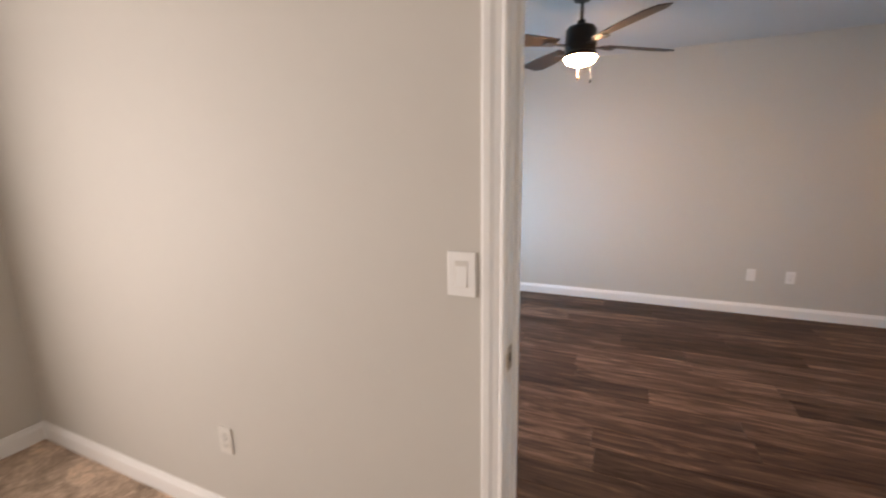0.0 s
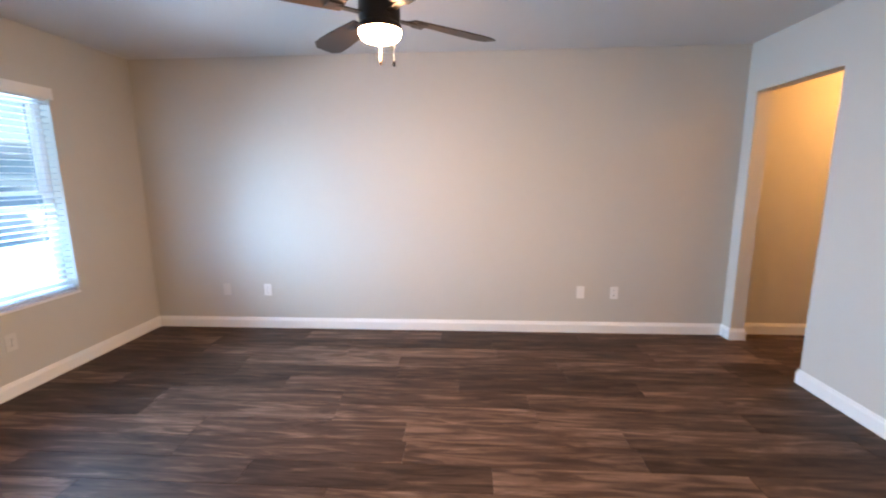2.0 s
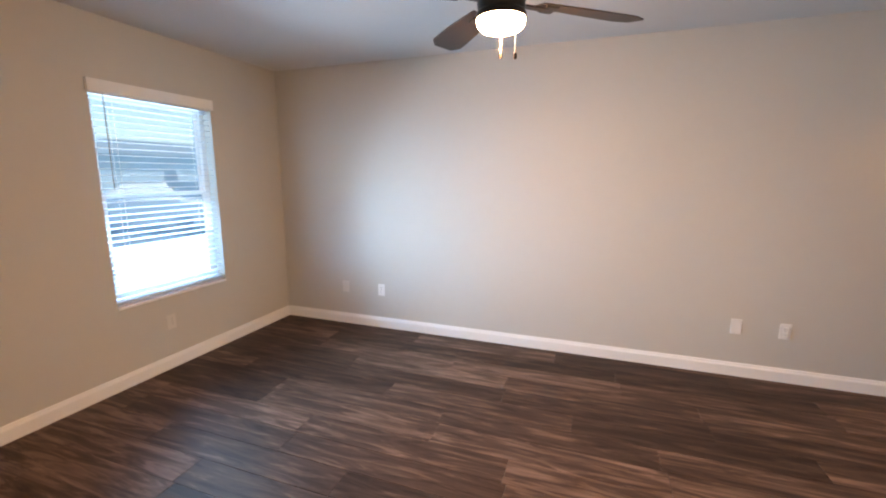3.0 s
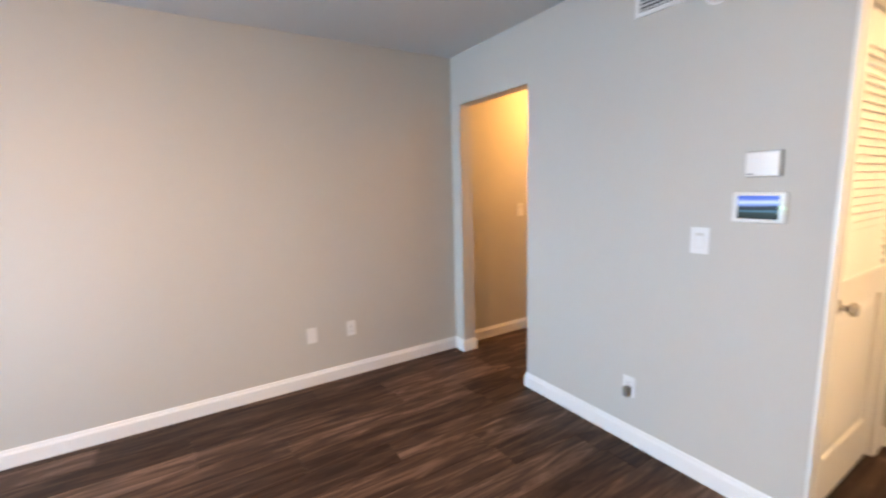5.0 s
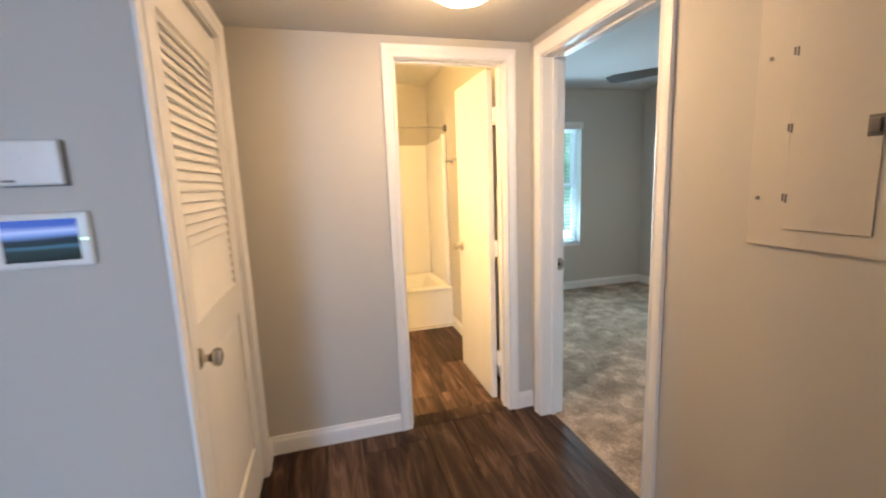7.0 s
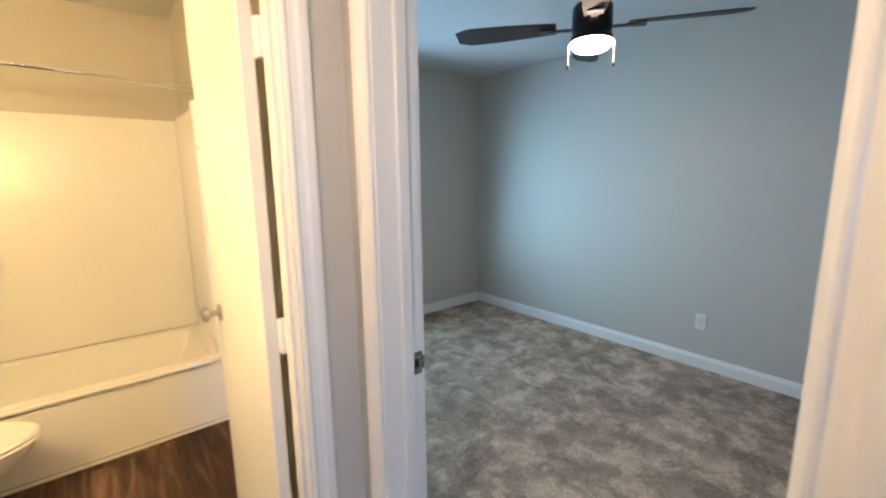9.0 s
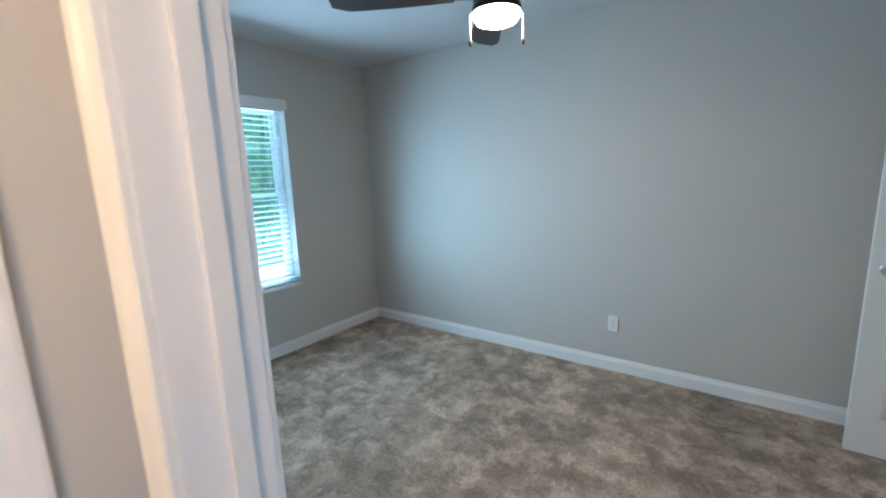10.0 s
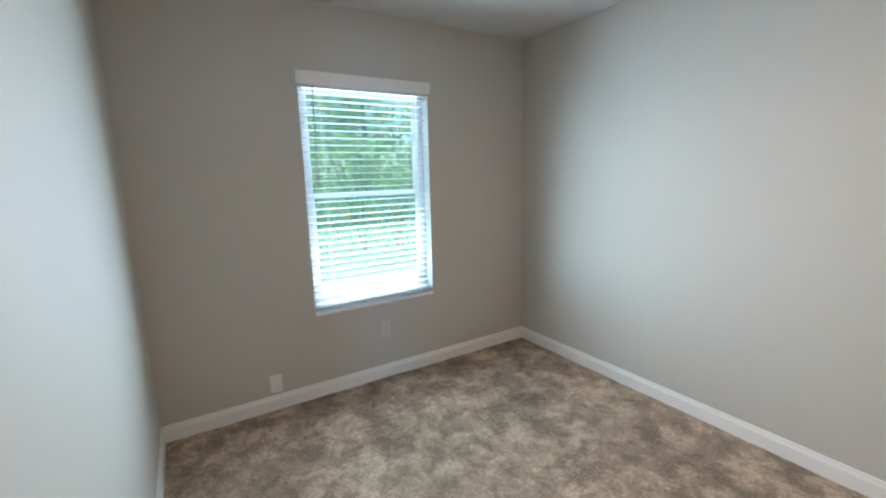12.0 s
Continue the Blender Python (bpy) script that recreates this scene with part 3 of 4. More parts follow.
# bathroom doorway: leaf stands open into the bathroom
door_frame("door_frame_3", pose(XH, OPEN_BATH[0], 0, 0, 0, 90), OPEN_BATH[1] - OPEN_BATH[0], T, stop=0.45, label="white painted bathroom door frame with moulded casing")
bath_leaf = flush_door("door_3", pose(XH + T + 0.026, -0.710, 0.012, 0, 0, 0.5), 0.590, "white smooth flush bathroom door standing open")
for z in (0.273, 0.983, 1.768):
    part("hinge_plate", rbox(-0.030, -0.0005, -0.022, 0.0, z - 0.048, z + 0.048, 0.0008, 1), TRIM, bath_leaf, "white painted hinge plate")
    part("hinge_pin", lathe(((0.0, z - 0.05), (0.006, z - 0.05), (0.006, z + 0.05), (0.0, z + 0.05)), 10, at=(-0.006, -0.004, 0)), TRIM, bath_leaf, smooth=True)
# bedroom closet doorway
door_frame("door_frame_4", pose(XJ, OPEN_BCL[1], 0, 0, 0, -90), OPEN_BCL[1] - OPEN_BCL[0], T, stop=0.5, faces=(1, 0))
panel_door("door_4", pose(XJ + 0.012, OPEN_BCL[0] + 0.0, 0.016, 0, 0, -1.5), 0.775, "white panelled closet door standing open near the corner", knob_sides=(1, -1))
# front door, shut
door_frame("door_frame_5", pose(XL, OPEN_FRONT[1], 0, 0, 0, -90), OPEN_FRONT[1] - OPEN_FRONT[0], 0.15, stop=0.6, faces=(1, 1))
panel_door("door_5", pose(XL - 0.06, OPEN_FRONT[0] + 0.019, 0.012, 0, 0, 90), 0.88, "white panelled entrance door, shut", knob_sides=(1, -1))


# louvred closet door, shut
door_frame("door_frame_6", pose(OPEN_CLOSET[1], YC, 0, 0, 0, 180), OPEN_CLOSET[1] - OPEN_CLOSET[0], T, stop=0.62, faces=(1, 0), label="white painted closet door frame with moulded casing")
solid("trim_closet_corner", rbox(XB + 0.002, OPEN_CLOSET[0] - 0.0495, YC - 0.013, YC - 0.0005, 0.0, 2.10, 0.002), TRIM, "white painted filler board at the closet corner", "trim")
LD = thing("door_6", "white half-louvred closet door with a lower panel, shut", "door", pose(OPEN_CLOSET[0] + 0.019, YC + 0.012, 0.012), "structure")
lw, lh = OPEN_CLOSET[1] - OPEN_CLOSET[0] - 0.038, 2.013
bm = bmesh.new()
for x0, x1, z0, z1 in ((0, 0.105, 0, lh), (lw - 0.105, lw, 0, lh), (0.105, lw - 0.105, 0, 0.22), (0.105, lw - 0.105, 0.87, 1.0), (0.105, lw - 0.105, 1.895, lh)):
    box(bm, x0, x1, 0, 0.034, z0, z1)
part("leaf_frame", bm, DOORP, LD)
bm = bmesh.new()
box(bm, 0.105, lw - 0.105, 0.012, 0.022, 0.22, 0.87)
frustum(bm, 0.12, lw - 0.12, 0.235, 0.855, 0.012, 0.004, 0.03)
bmesh.ops.recalc_face_normals(bm, faces=bm.faces[:])
part("panel", bm, DOORP, LD)
bm = bmesh.new()
box(bm, 0.105, lw - 0.105, -0.004, 0.004, -0.0225, 0.0225)
slat_me = to_mesh("louvre", bm, DOORP)
for i in range(27):
    o = new("louvre", slat_me)
    o.parent = LD
    o.matrix_basis = pose(0, 0.017, 1.017 + i * 0.0333, -26)
knob_set(LD, 0.065, 0.905, 0.0, -1)
hinges(LD, lw + 0.003, 0.0, TRIM, 3, lh)
bm = bmesh.new()
box(bm, OPEN_CLOSET[0], OPEN_CLOSET[1], YC + T + 0.3, YC + T + 0.33, 0, ZC)
solid("wall_closet_back", bm, WALL, "greige painted drywall inside the closet", "wall")

# metal edging where planks meet carpet
solid("trim_threshold_1", rbox(OPEN_B[0] + 0.016, OPEN_B[1] - 0.016, -0.972, -0.962, -0.001, 0.006, 0.002), EDGING, "thin tan carpet edging strip in the doorway", "threshold strip")
solid("trim_threshold_2", rbox(OPEN_A[0] + 0.016, OPEN_A[1] - 0.016, YA + 0.048, YA + 0.058, -0.001, 0.006, 0.002), EDGING, "thin tan carpet edging strip in the doorway", "threshold strip")


# windows and blinds
def window(name, m, w, h, label, glass=GLASS):
    """Single-hung vinyl window: local x along the wall, y into the room, foot of the opening at z = 0, wall face at y = 0."""
    top = thing(name, label, "window", m, "structure")
    y0, y1, f = -0.135, -0.085, 0.042
    bm = bmesh.new()
    for a in ((-w / 2, -w / 2 + f, 0, h), (w / 2 - f, w / 2, 0, h), (-w / 2 + f, w / 2 - f, 0, f), (-w / 2 + f, w / 2 - f, h - f, h)):
        box(bm, a[0], a[1], y0, y1, a[2], a[3])
    part("window_frame", bm, VINYL, top)
    mid = h * 0.515
    for nm, z0, z1, ya in (("upper_sash", mid - 0.02, h - f, -0.128), ("lower_sash", f, mid + 0.02, -0.106)):
        s = 0.032
        bm = bmesh.new()
        x0, x1 = -w / 2 + f, w / 2 - f
        for a in ((x0, x0 + s, z0, z1), (x1 - s, x1, z0, z1), (x0 + s, x1 - s, z0, z0 + s), (x0 + s, x1 - s, z1 - s, z1)):
            box(bm, a[0], a[1], ya, ya + 0.02, a[2], a[3])
        sash = part(nm, bm, VINYL, top)
        bm = bmesh.new()
        box(bm, x0 + s, x1 - s, ya + 0.008, ya + 0.012, z0 + s, z1 - s)
        g = part("pane", bm, glass, sash, "clear window pane")
        g.visible_shadow = False
    part("window_sill", rbox(-w / 2 + 0.001, w / 2 - 0.001, -0.085, 0.014, -0.016, 0.004, 0.004), TRIM, top, "white painted sill board")
    return top


def blind(name, m, w, h, label):
    """Two-inch faux-wood blind hung in the window: valance, slats lying open, bottom rail, cords and wand."""
    top = thing(name, label, "blind", m)
    vw = w + 0.026
    bm = merged(rbox(-vw / 2, vw / 2, 0.012, 0.022, h - 0.04, h + 0.038, 0.003), rbox(-vw / 2, -vw / 2 + 0.01, 0.0008, 0.013, h - 0.04, h + 0.038, 0.002), rbox(vw / 2 - 0.01, vw / 2, 0.0008, 0.013, h - 0.04, h + 0.038, 0.002))
    part("valance", bm, TRIM, top, "white moulded valance board")
    part("headrail", rbox(-w / 2 + 0.01, w / 2 - 0.01, -0.062, -0.012, h - 0.05, h - 0.006, 0.002), VINYL, top)
    bm = bmesh.new()
    k = 5
    hw = w / 2 - 0.008
    rows = [[bm.verts.new((x, -0.0245 + 0.049 * i / k, 0.0022 * (1 - (2 * i / k - 1) ** 2) + d)) for x in (-hw, hw)] for d in (0.0, 0.0026) for i in range(k + 1)]
    for base in (0, k + 1):
        for i in range(k):
            a, b = rows[base + i], rows[base + i + 1]
            bm.faces.new((a[0], a[1], b[1], b[0]))
    for i in (0, k):
        a, b = rows[i], rows[k + 1 + i]
        bm.faces.new((a[0], a[1], b[1], b[0]))
    bmesh.ops.recalc_face_normals(bm, faces=bm.faces[:])
    me = to_mesh("slat", bm, SLAT, True)
    n = 31
    for i in range(n):
        o = new("slat", me)
        o.parent = top
        o.matrix_basis = pose(0, -0.038, 0.045 + (h - 0.12) * i / (n - 1), -1)
    part("bottom_rail", rbox(-hw, hw, -0.063, -0.013, 0.012, 0.028, 0.003), SLAT, top)
    for x in (-w * 0.34, w * 0.34):
        for y in (-0.064, -0.012):
            part("ladder_cord", tube(((x, y, 0.02), (x, y, h - 0.03)), 0.0009, 5), PLASTIC, top)
    part("tilt_wand", tube(((w * 0.40, -0.006, h - 0.05), (w * 0.405, -0.002, h * 0.55)), 0.0035, 8), GREYP, top, "thin dark tilt wand")
    return top


wa, wb = WIN_A[1] - WIN_A[0], WIN_B[1] - WIN_B[0]
hh = WIN_A[3] - WIN_A[2]
window("window_1", pose(XL, (WIN_A[0] + WIN_A[1]) / 2, WIN_A[2], 0, 0, -90), wa, hh, "white single-hung vinyl window in the living room wall", BLUE_CAST_GLASS)
blind("window_blind", pose(XL, (WIN_A[0] + WIN_A[1]) / 2, WIN_A[2], 0, 0, -90), wa, hh, "white faux-wood blind with open slats over a window")
window("window_2", pose(XW, (WIN_B[0] + WIN_B[1]) / 2, WIN_B[2], 0, 0, 90), wb, hh, "white single-hung vinyl window in the bedroom wall")
blind("window_blind", pose(XW, (WIN_B[0] + WIN_B[1]) / 2, WIN_B[2], 0, 0, 90), wb, hh, "white faux-wood blind with open slats over trees outside")
window("window_3", pose(XA, (WIN_FR[0] + WIN_FR[1]) / 2, WIN_FR[2], 0, 0, -90), WIN_FR[1] - WIN_FR[0], hh, "white single-hung vinyl window in the front room")


# plates on the walls
def outlet(m, label="white duplex outlet on a greige wall", material=PLASTIC, cover=False):
    top = thing("wall_outlet", label, "outlet", m, group="wall outlets")
    part("cover_plate", rbox(-0.035, 0.035, 0.0005, 0.0065, -0.057, 0.057, 0.003), material, top)
    if cover:
        for z in (-0.042, 0.042):
            part("screw", lathe(((0.0, 0.0062), (0.0035, 0.0062), (0.003, 0.0078), (0.0, 0.008)), 10, "y", (0, 0, z)), material, top)
        return top
    for z in (-0.0195, 0.0195):
        sock = part("socket", rbox(-0.0165, 0.0165, 0.005, 0.0085, z - 0.0145, z + 0.0145, 0.004), material, top)
        bm = bmesh.new()
        for x, hgt in ((-0.0065, 0.009), (0.0065, 0.0075)):
            box(bm, x - 0.0012, x + 0.0012, 0.0075, 0.0088, z - 0.002, z - 0.002 + hgt)
        box(bm, -0.0022, 0.0022, 0.0075, 0.0088, z - 0.0105, z - 0.0062)
        part("slot", bm, BLACK, sock)
    part("screw", lathe(((0.0, 0.0062), (0.003, 0.0062), (0.003, 0.0074), (0.0, 0.0078)), 10, "y"), STEEL, top)
    return top


def rocker(m, label="white rocker light switch"):
    top = thing("light_switch", label, "light switch", m, group="light switches")
    part("cover_plate", rbox(-0.040, 0.040, 0.0005, 0.0075, -0.060, 0.060, 0.0035), PLASTIC, top)
    part("surround", rbox(-0.0185, 0.0185, 0.005, 0.0082, -0.0355, 0.0355, 0.0015), IVORY, top)
    bm = rbox(-0.0165, 0.0165, 0.006, 0.0115, -0.0335, 0.0335, 0.002)
    for v in bm.verts:
        if v.co.y > 0.009:
            v.co.y -= 0.004 * (v.co.z + 0.0335) / 0.067
    part("rocker", bm, PLASTIC, top)
    for z in (-0.048, 0.048):
        part("screw", lathe(((0.0, 0.0062), (0.003, 0.0062), (0.003, 0.0074), (0.0, 0.0078)), 10, "y", (0, 0, z)), PLASTIC, top)
    return top


outlet(pose(0.798, YF, 0.38, 0, 0, 180), "white cable cover plate on the long wall", cover=True)
outlet(pose(1.095, YF, 0.378, 0, 0, 180), "white duplex outlet on the long wall")
outlet(pose(-2.115, YF, 0.376, 0, 0, 180), "white duplex outlet on the long wall")
outlet(pose(-2.512, YF, 0.377, 0, 0, 180), "white blank plate near the corner", IVORY, True)
outlet(pose(XL, 1.82, 0.363, 0, 0, -90), "painted-over outlet under the window", IVORY)
rocker(pose(XL, 0.876, 1.155, 0, 0, -90), "white rocker switch beside the entrance door")
rocker(pose(-0.668, YA, 1.143, 0, 0, 180), "white rocker switch beside the doorway")
outlet(pose(-1.664, YA, 0.385, 0, 0, 180), "painted-over duplex outlet low on the wall", IVORY)
rocker(pose(XB, 1.106, 1.156, 0, 0, 90), "white rocker switch under a touch panel")
rocker(pose(2.846, YP, 1.19, 0, 0, 180), "white rocker switch in the lit passage")
ob = outlet(pose(XB, 1.425, 0.325, 0, 0, 90), "white outlet with a small grey adapter plugged in")
adapter = part("adapter", rbox(-0.016, 0.014, 0.008, 0.040, -0.05, 0.004, 0.004), GREYP, ob, "small grey plug-in adapter")
part("adapter_prongs", rbox(-0.010, 0.008, 0.0086, 0.0105, -0.028, -0.014, 0.0006, 1), STEEL, adapter)
outlet(pose(3.165, YB, 0.358), "white duplex outlet on the bedroom wall")
outlet(pose(XW, -2.386, 0.367, 0, 0, 90), "painted-over duplex outlet under the bedroom window", IVORY)
outlet(pose(XW, -1.628, 0.178, 0, 0, 90), "white blank cable plate just above the skirting", PLASTIC, True)

# touch panel, door chime, smoke alarm, return-air grille on the wall by the closet
tp = thing("touch_panel", "white wall touch panel showing a lake and mountains", "touch screen", pose(XB, 0.886, 1.312, 0, 0, 90))
part("housing", rbox(-0.094, 0.094, 0.0005, 0.020, -0.063, 0.063, 0.008, 3), PLASTIC, tp, smooth=True)
part("screen", rbox(-0.072, 0.072, 0.0195, 0.0208, -0.047, 0.047, 0.0004, 1), SCREEN, tp, "lit display with clouds over dark hills")
part("indicator", rbox(-0.090, -0.076, 0.0196, 0.0212, -0.0012, 0.0012, 0.0003, 1), GREEN_LED, tp, "small green indicator light")
ch = thing("thermostat", "white square thermostat with small grey lettering", "thermostat", pose(XB, 0.880, 1.483, 0, 0, 90))
part("base_plate", rbox(-0.0605, 0.0605, 0.0005, 0.010, -0.051, 0.051, 0.003), GREYP, ch)
part("cover", rbox(-0.058, 0.0595, 0.009, 0.027, -0.049, 0.0495, 0.008, 3), PLASTIC, ch, smooth=True)
part("window_lens", rbox(0.012, 0.044, 0.0262, 0.0278, 0.006, 0.022, 0.0005, 1), VINYL, ch)
part("marking", rbox(0.028, 0.052, 0.0262, 0.0275, -0.041, -0.036, 0.0003, 1), GREYP, ch, "small grey maker's mark")
sa = thing("smoke_alarm", "round white smoke alarm high on the wall", "smoke alarm", pose(XB, 1.093, 2.205, 0, 0, 90))
part("base", lathe(((0.0, 0.0005), (0.058, 0.0005), (0.058, 0.012), (0.0, 0.012)), 32, "y"), PLASTIC, sa, smooth=True)
part("cover", lathe(((0.054, 0.012), (0.054, 0.028), (0.046, 0.036), (0.030, 0.039), (0.0, 0.040)), 32, "y"), PLASTIC, sa, smooth=True)
part("test_button", lathe(((0.0, 0.039), (0.010, 0.039), (0.009, 0.042), (0.0, 0.042)), 16, "y", (0.012, 0, 0.008)), GREYP, sa)
vg = thing("return_air_grille", "white framed air grille with dark gaps high on the wall", "air vent", pose(XB, 1.318, 2.208, 0, 0, 90))
bm = bmesh.new()
for x0, x1, z0, z1 in ((-0.15, -0.128, 0, 0.20), (0.128, 0.15, 0, 0.20), (-0.128, 0.128, 0, 0.02), (-0.128, 0.128, 0.18, 0.20)):
    box(bm, x0, x1, 0.0005, 0.011, z0, z1)
part("grille_frame", bm, PLASTIC, vg)
# black sheet on the wall paints the duct's darkness between the fins
part("duct_shade", rbox(-0.128, 0.128, 0.0005, 0.002, 0.02, 0.18, 0.0004, 1), BLACK, vg)
for i in range(9):
    bm = bmesh.new()
    box(bm, -0.128, 0.128, -0.0006, 0.0006, -0.008, 0.008)
    part("fin", bm, PLASTIC, vg, m=pose(0, 0.0072, 0.030 + i * 0.0175, 40))

# electrical panel cover, painted like the wall
PANELP = mat("cream_painted_steel", (0.60, 0.555, 0.49), 0.5, vary=0.03, scale=4, bump=0.06, bump_scale=90)
ep = thing("breaker_panel", "breaker panel cover painted to match the wall", "electrical panel", pose(1.640, YS, 1.204))
bm = rbox(-0.176, 0.176, 0.0005, 0.008, 0, 0.65, 0.004)
part("cover", bm, PANELP, ep)
part("panel_door", rbox(-0.112, 0.079, 0.0075, 0.0115, 0.05, 0.60, 0.0015), PANELP, ep)
part("latch", merged(rbox(-0.108, -0.088, 0.011, 0.0175, 0.274, 0.304, 0.002), rbox(-0.112, -0.084, 0.011, 0.013, 0.266, 0.312, 0.001)), STEEL, ep, "small steel latch")
for z in (0.129, 0.304, 0.487):
    part("panel_hinge", merged(rbox(0.070, 0.0755, 0.011, 0.0135, z - 0.011, z + 0.011, 0.001, 1), rbox(0.0785, 0.084, 0.0078, 0.0125, z - 0.007, z + 0.012, 0.001, 1)), GREYP, ep, "small dark hinge knuckle")
for x, z in ((0.148, 0.129), (0.139, 0.487)):
    part("screw", merged(lathe(((0.0, 0.008), (0.0055, 0.008), (0.005, 0.0115), (0.0, 0.0125)), 12, "y", (x, 0, z)), rbox(x - 0.004, x + 0.004, 0.011, 0.013, z - 0.001, z + 0.001, 0.0002, 1)), GREYP, ep, "dark screw head")


# ceiling fans and lamps
def ceiling_fan(x, y, yaw, lamp, chains, label):
    top = thing("ceiling_fan", label, "ceiling fan", pose(x, y, 2.06, 0, 0, yaw))
    part("canopy", lathe(((0.0, 0.396), (0.062, 0.396), (0.064, 0.375), (0.050, 0.345), (0.022, 0.335), (0.0, 0.335)), 28), BRONZE, top, smooth=True)
    part("downrod", lathe(((0.011, 0.20), (0.011, 0.345)), 14), BRONZE, top, smooth=True)
    part("motor_housing", lathe(((0.0, 0.235), (0.024, 0.235), (0.028, 0.212), (0.080, 0.195), (0.094, 0.175), (0.096, 0.085), (0.092, 0.050), (0.100, 0.040), (0.100, 0.020), (0.0, 0.020)), 32), BRONZE, top, smooth=True)
    part("light_bowl", lathe(((0.0, 0.022), (0.093, 0.022), (0.096, 0.014), (0.093, 0.000), (0.080, -0.016), (0.052, -0.026), (0.0, -0.030)), 32), lamp, top, "lit frosted glass bowl", True)
    for i in range(4):
        bm = bmesh.new()
        n, rows = 9, []
        for k in range(n):
            t = k / (n - 1)
            r = 0.17 + 0.51 * t
            half = 0.046 + 0.030 * math.sin(min(1, t * 1.15) * math.pi / 2) - (0.030 * max(0, (t - 0.93) / 0.07) ** 2)
            rows.append([[bm.verts.new((r, s * half, 0.092 + s * half * 0.2 + d)) for s in (-1, 1)] for d in (0.0, 0.006)])
        for a, b in zip(rows, rows[1:]):
            bm.faces.new((a[0][0], a[0][1], b[0][1], b[0][0])), bm.faces.new((a[1][0], a[1][1], b[1][1], b[1][0]))
            for s in (0, 1):
                bm.faces.new((a[0][s], b[0][s], b[1][s], a[1][s]))
        for a in (rows[0], rows[-1]):
            bm.faces.new((a[0][0], a[0][1], a[1][1], a[1][0]))
        bmesh.ops.recalc_face_normals(bm, faces=bm.faces[:])
        bl = part("blade", bm, BLADE, top, "dark walnut fan blade", m=pose(0, 0, 0, 0, 0, 90 * i))
        part("blade_iron", merged(rbox(0.085, 0.215, -0.018, 0.018, 0.078, 0.085, 0.003), rbox(0.19, 0.25, -0.036, 0.036, 0.080, 0.086, 0.003)), BRONZE, bl)
    for cx, cy, low in chains:
        c = part("pull_chain", tube(((cx * 0.9, cy * 0.9, 0.03), (cx, cy, 0.01), (cx, cy, low + 0.02)), 0.0028, 6), PLASTIC, top, "pale beaded pull chain")
        part("pull_knob", lathe(((0.0, low + 0.024), (0.005, low + 0.022), (0.0075, low + 0.008), (0.005, low), (0.0, low - 0.001)), 12, at=(cx, cy, 0)), BRONZE, c, smooth=True)
    return top


ceiling_fan(-0.622, 1.425, 40, WARM_GLOW, ((0.01, -0.104, -0.152), (0.05, 0.093, -0.10)), "dark bronze four-blade ceiling fan with a lit bowl")
ceiling_fan(3.34, -2.343, 35, COOL_GLOW, ((-0.108, 0.0, -0.105), (0.108, 0.0, -0.105)), "dark bronze four-blade bedroom fan with a lit bowl")


def flush_lamp(x, y, z, lamp, label):
    top = thing("ceiling_lamp", label, "ceiling lamp", pose(x, y, z))
    part("base", lathe(((0.0, -0.0005), (0.125, -0.0005), (0.128, -0.018), (0.120, -0.030), (0.0, -0.030)), 36), NICKEL, top, "brushed nickel base", True)
    part("glass_bowl", lathe(((0.0, -0.028), (0.124, -0.028), (0.131, -0.040), (0.122, -0.062), (0.090, -0.083), (0.045, -0.094), (0.0, -0.097)), 36), lamp, top, "lit frosted glass bowl", True)


flush_lamp(2.46, -0.27, ZH, HALL_GLOW, "flush ceiling lamp with a nickel base, lit")
flush_lamp(3.15, 2.68, ZC, PASSAGE_GLOW, "flush ceiling lamp in the passage, lit")

# bathroom
vl = thing("vanity_light", "three-globe bathroom wall light, lit", "wall lamp", pose(XH + T, 0.36, 1.90, 0, 0, -90))
part("back_plate", rbox(-0.25, 0.25, 0.0005, 0.03, -0.05, 0.05, 0.006), NICKEL, vl)
for x in (-0.17, 0.0, 0.17):
    s = part("arm", tube(((x, 0.028, 0), (x, 0.075, 0.0), (x, 0.085, -0.012)), 0.010, 10), NICKEL, vl, smooth=True)
    part("globe", lathe(((0.0, 0.048), (0.026, 0.040), (0.046, 0.018), (0.048, -0.006), (0.036, -0.034), (0.0, -0.050)), 20, at=(x, 0.095, -0.055)), BATH_GLOW, vl, "lit glass globe", True)

TX = 4.735
tub = thing("bathtub", "white acrylic bathtub with a plain apron", "bathtub", pose(TX, -0.86, 0))
tl, tw, th = 1.535, XW - TX, 0.40
part("apron", rbox(0.0, 0.03, 0.001, tl - 0.001, 0.012, th - 0.02, 0.006), ACRYLIC, tub)
bm = bmesh.new()
ring0 = [(0.0, 0.001), (tw - 0.001, 0.001), (tw - 0.001, tl - 0.001), (0.0, tl - 0.001)]
ring1 = [(0.075, 0.09), (tw - 0.06, 0.09), (tw - 0.06, tl - 0.09), (0.075, tl - 0.09)]
ring2 = [(0.14, 0.22), (tw - 0.11, 0.22), (tw - 0.11, tl - 0.16), (0.14, tl - 0.16)]
vs = [[bm.verts.new((*p, z)) for p in r] for r, z in ((ring0, th - 0.035), (ring0, th), (ring1, th), (ring2, 0.06))]
for a, b in zip(vs, vs[1:]):
    for i in range(4):
        bm.faces.new((a[i], a[(i + 1) % 4], b[(i + 1) % 4], b[i]))
bm.faces.new(vs[-1])
bmesh.ops.bevel(bm, geom=[e for e in bm.edges if e.calc_length() > 0.1], offset=0.012, segments=3, affect="EDGES")
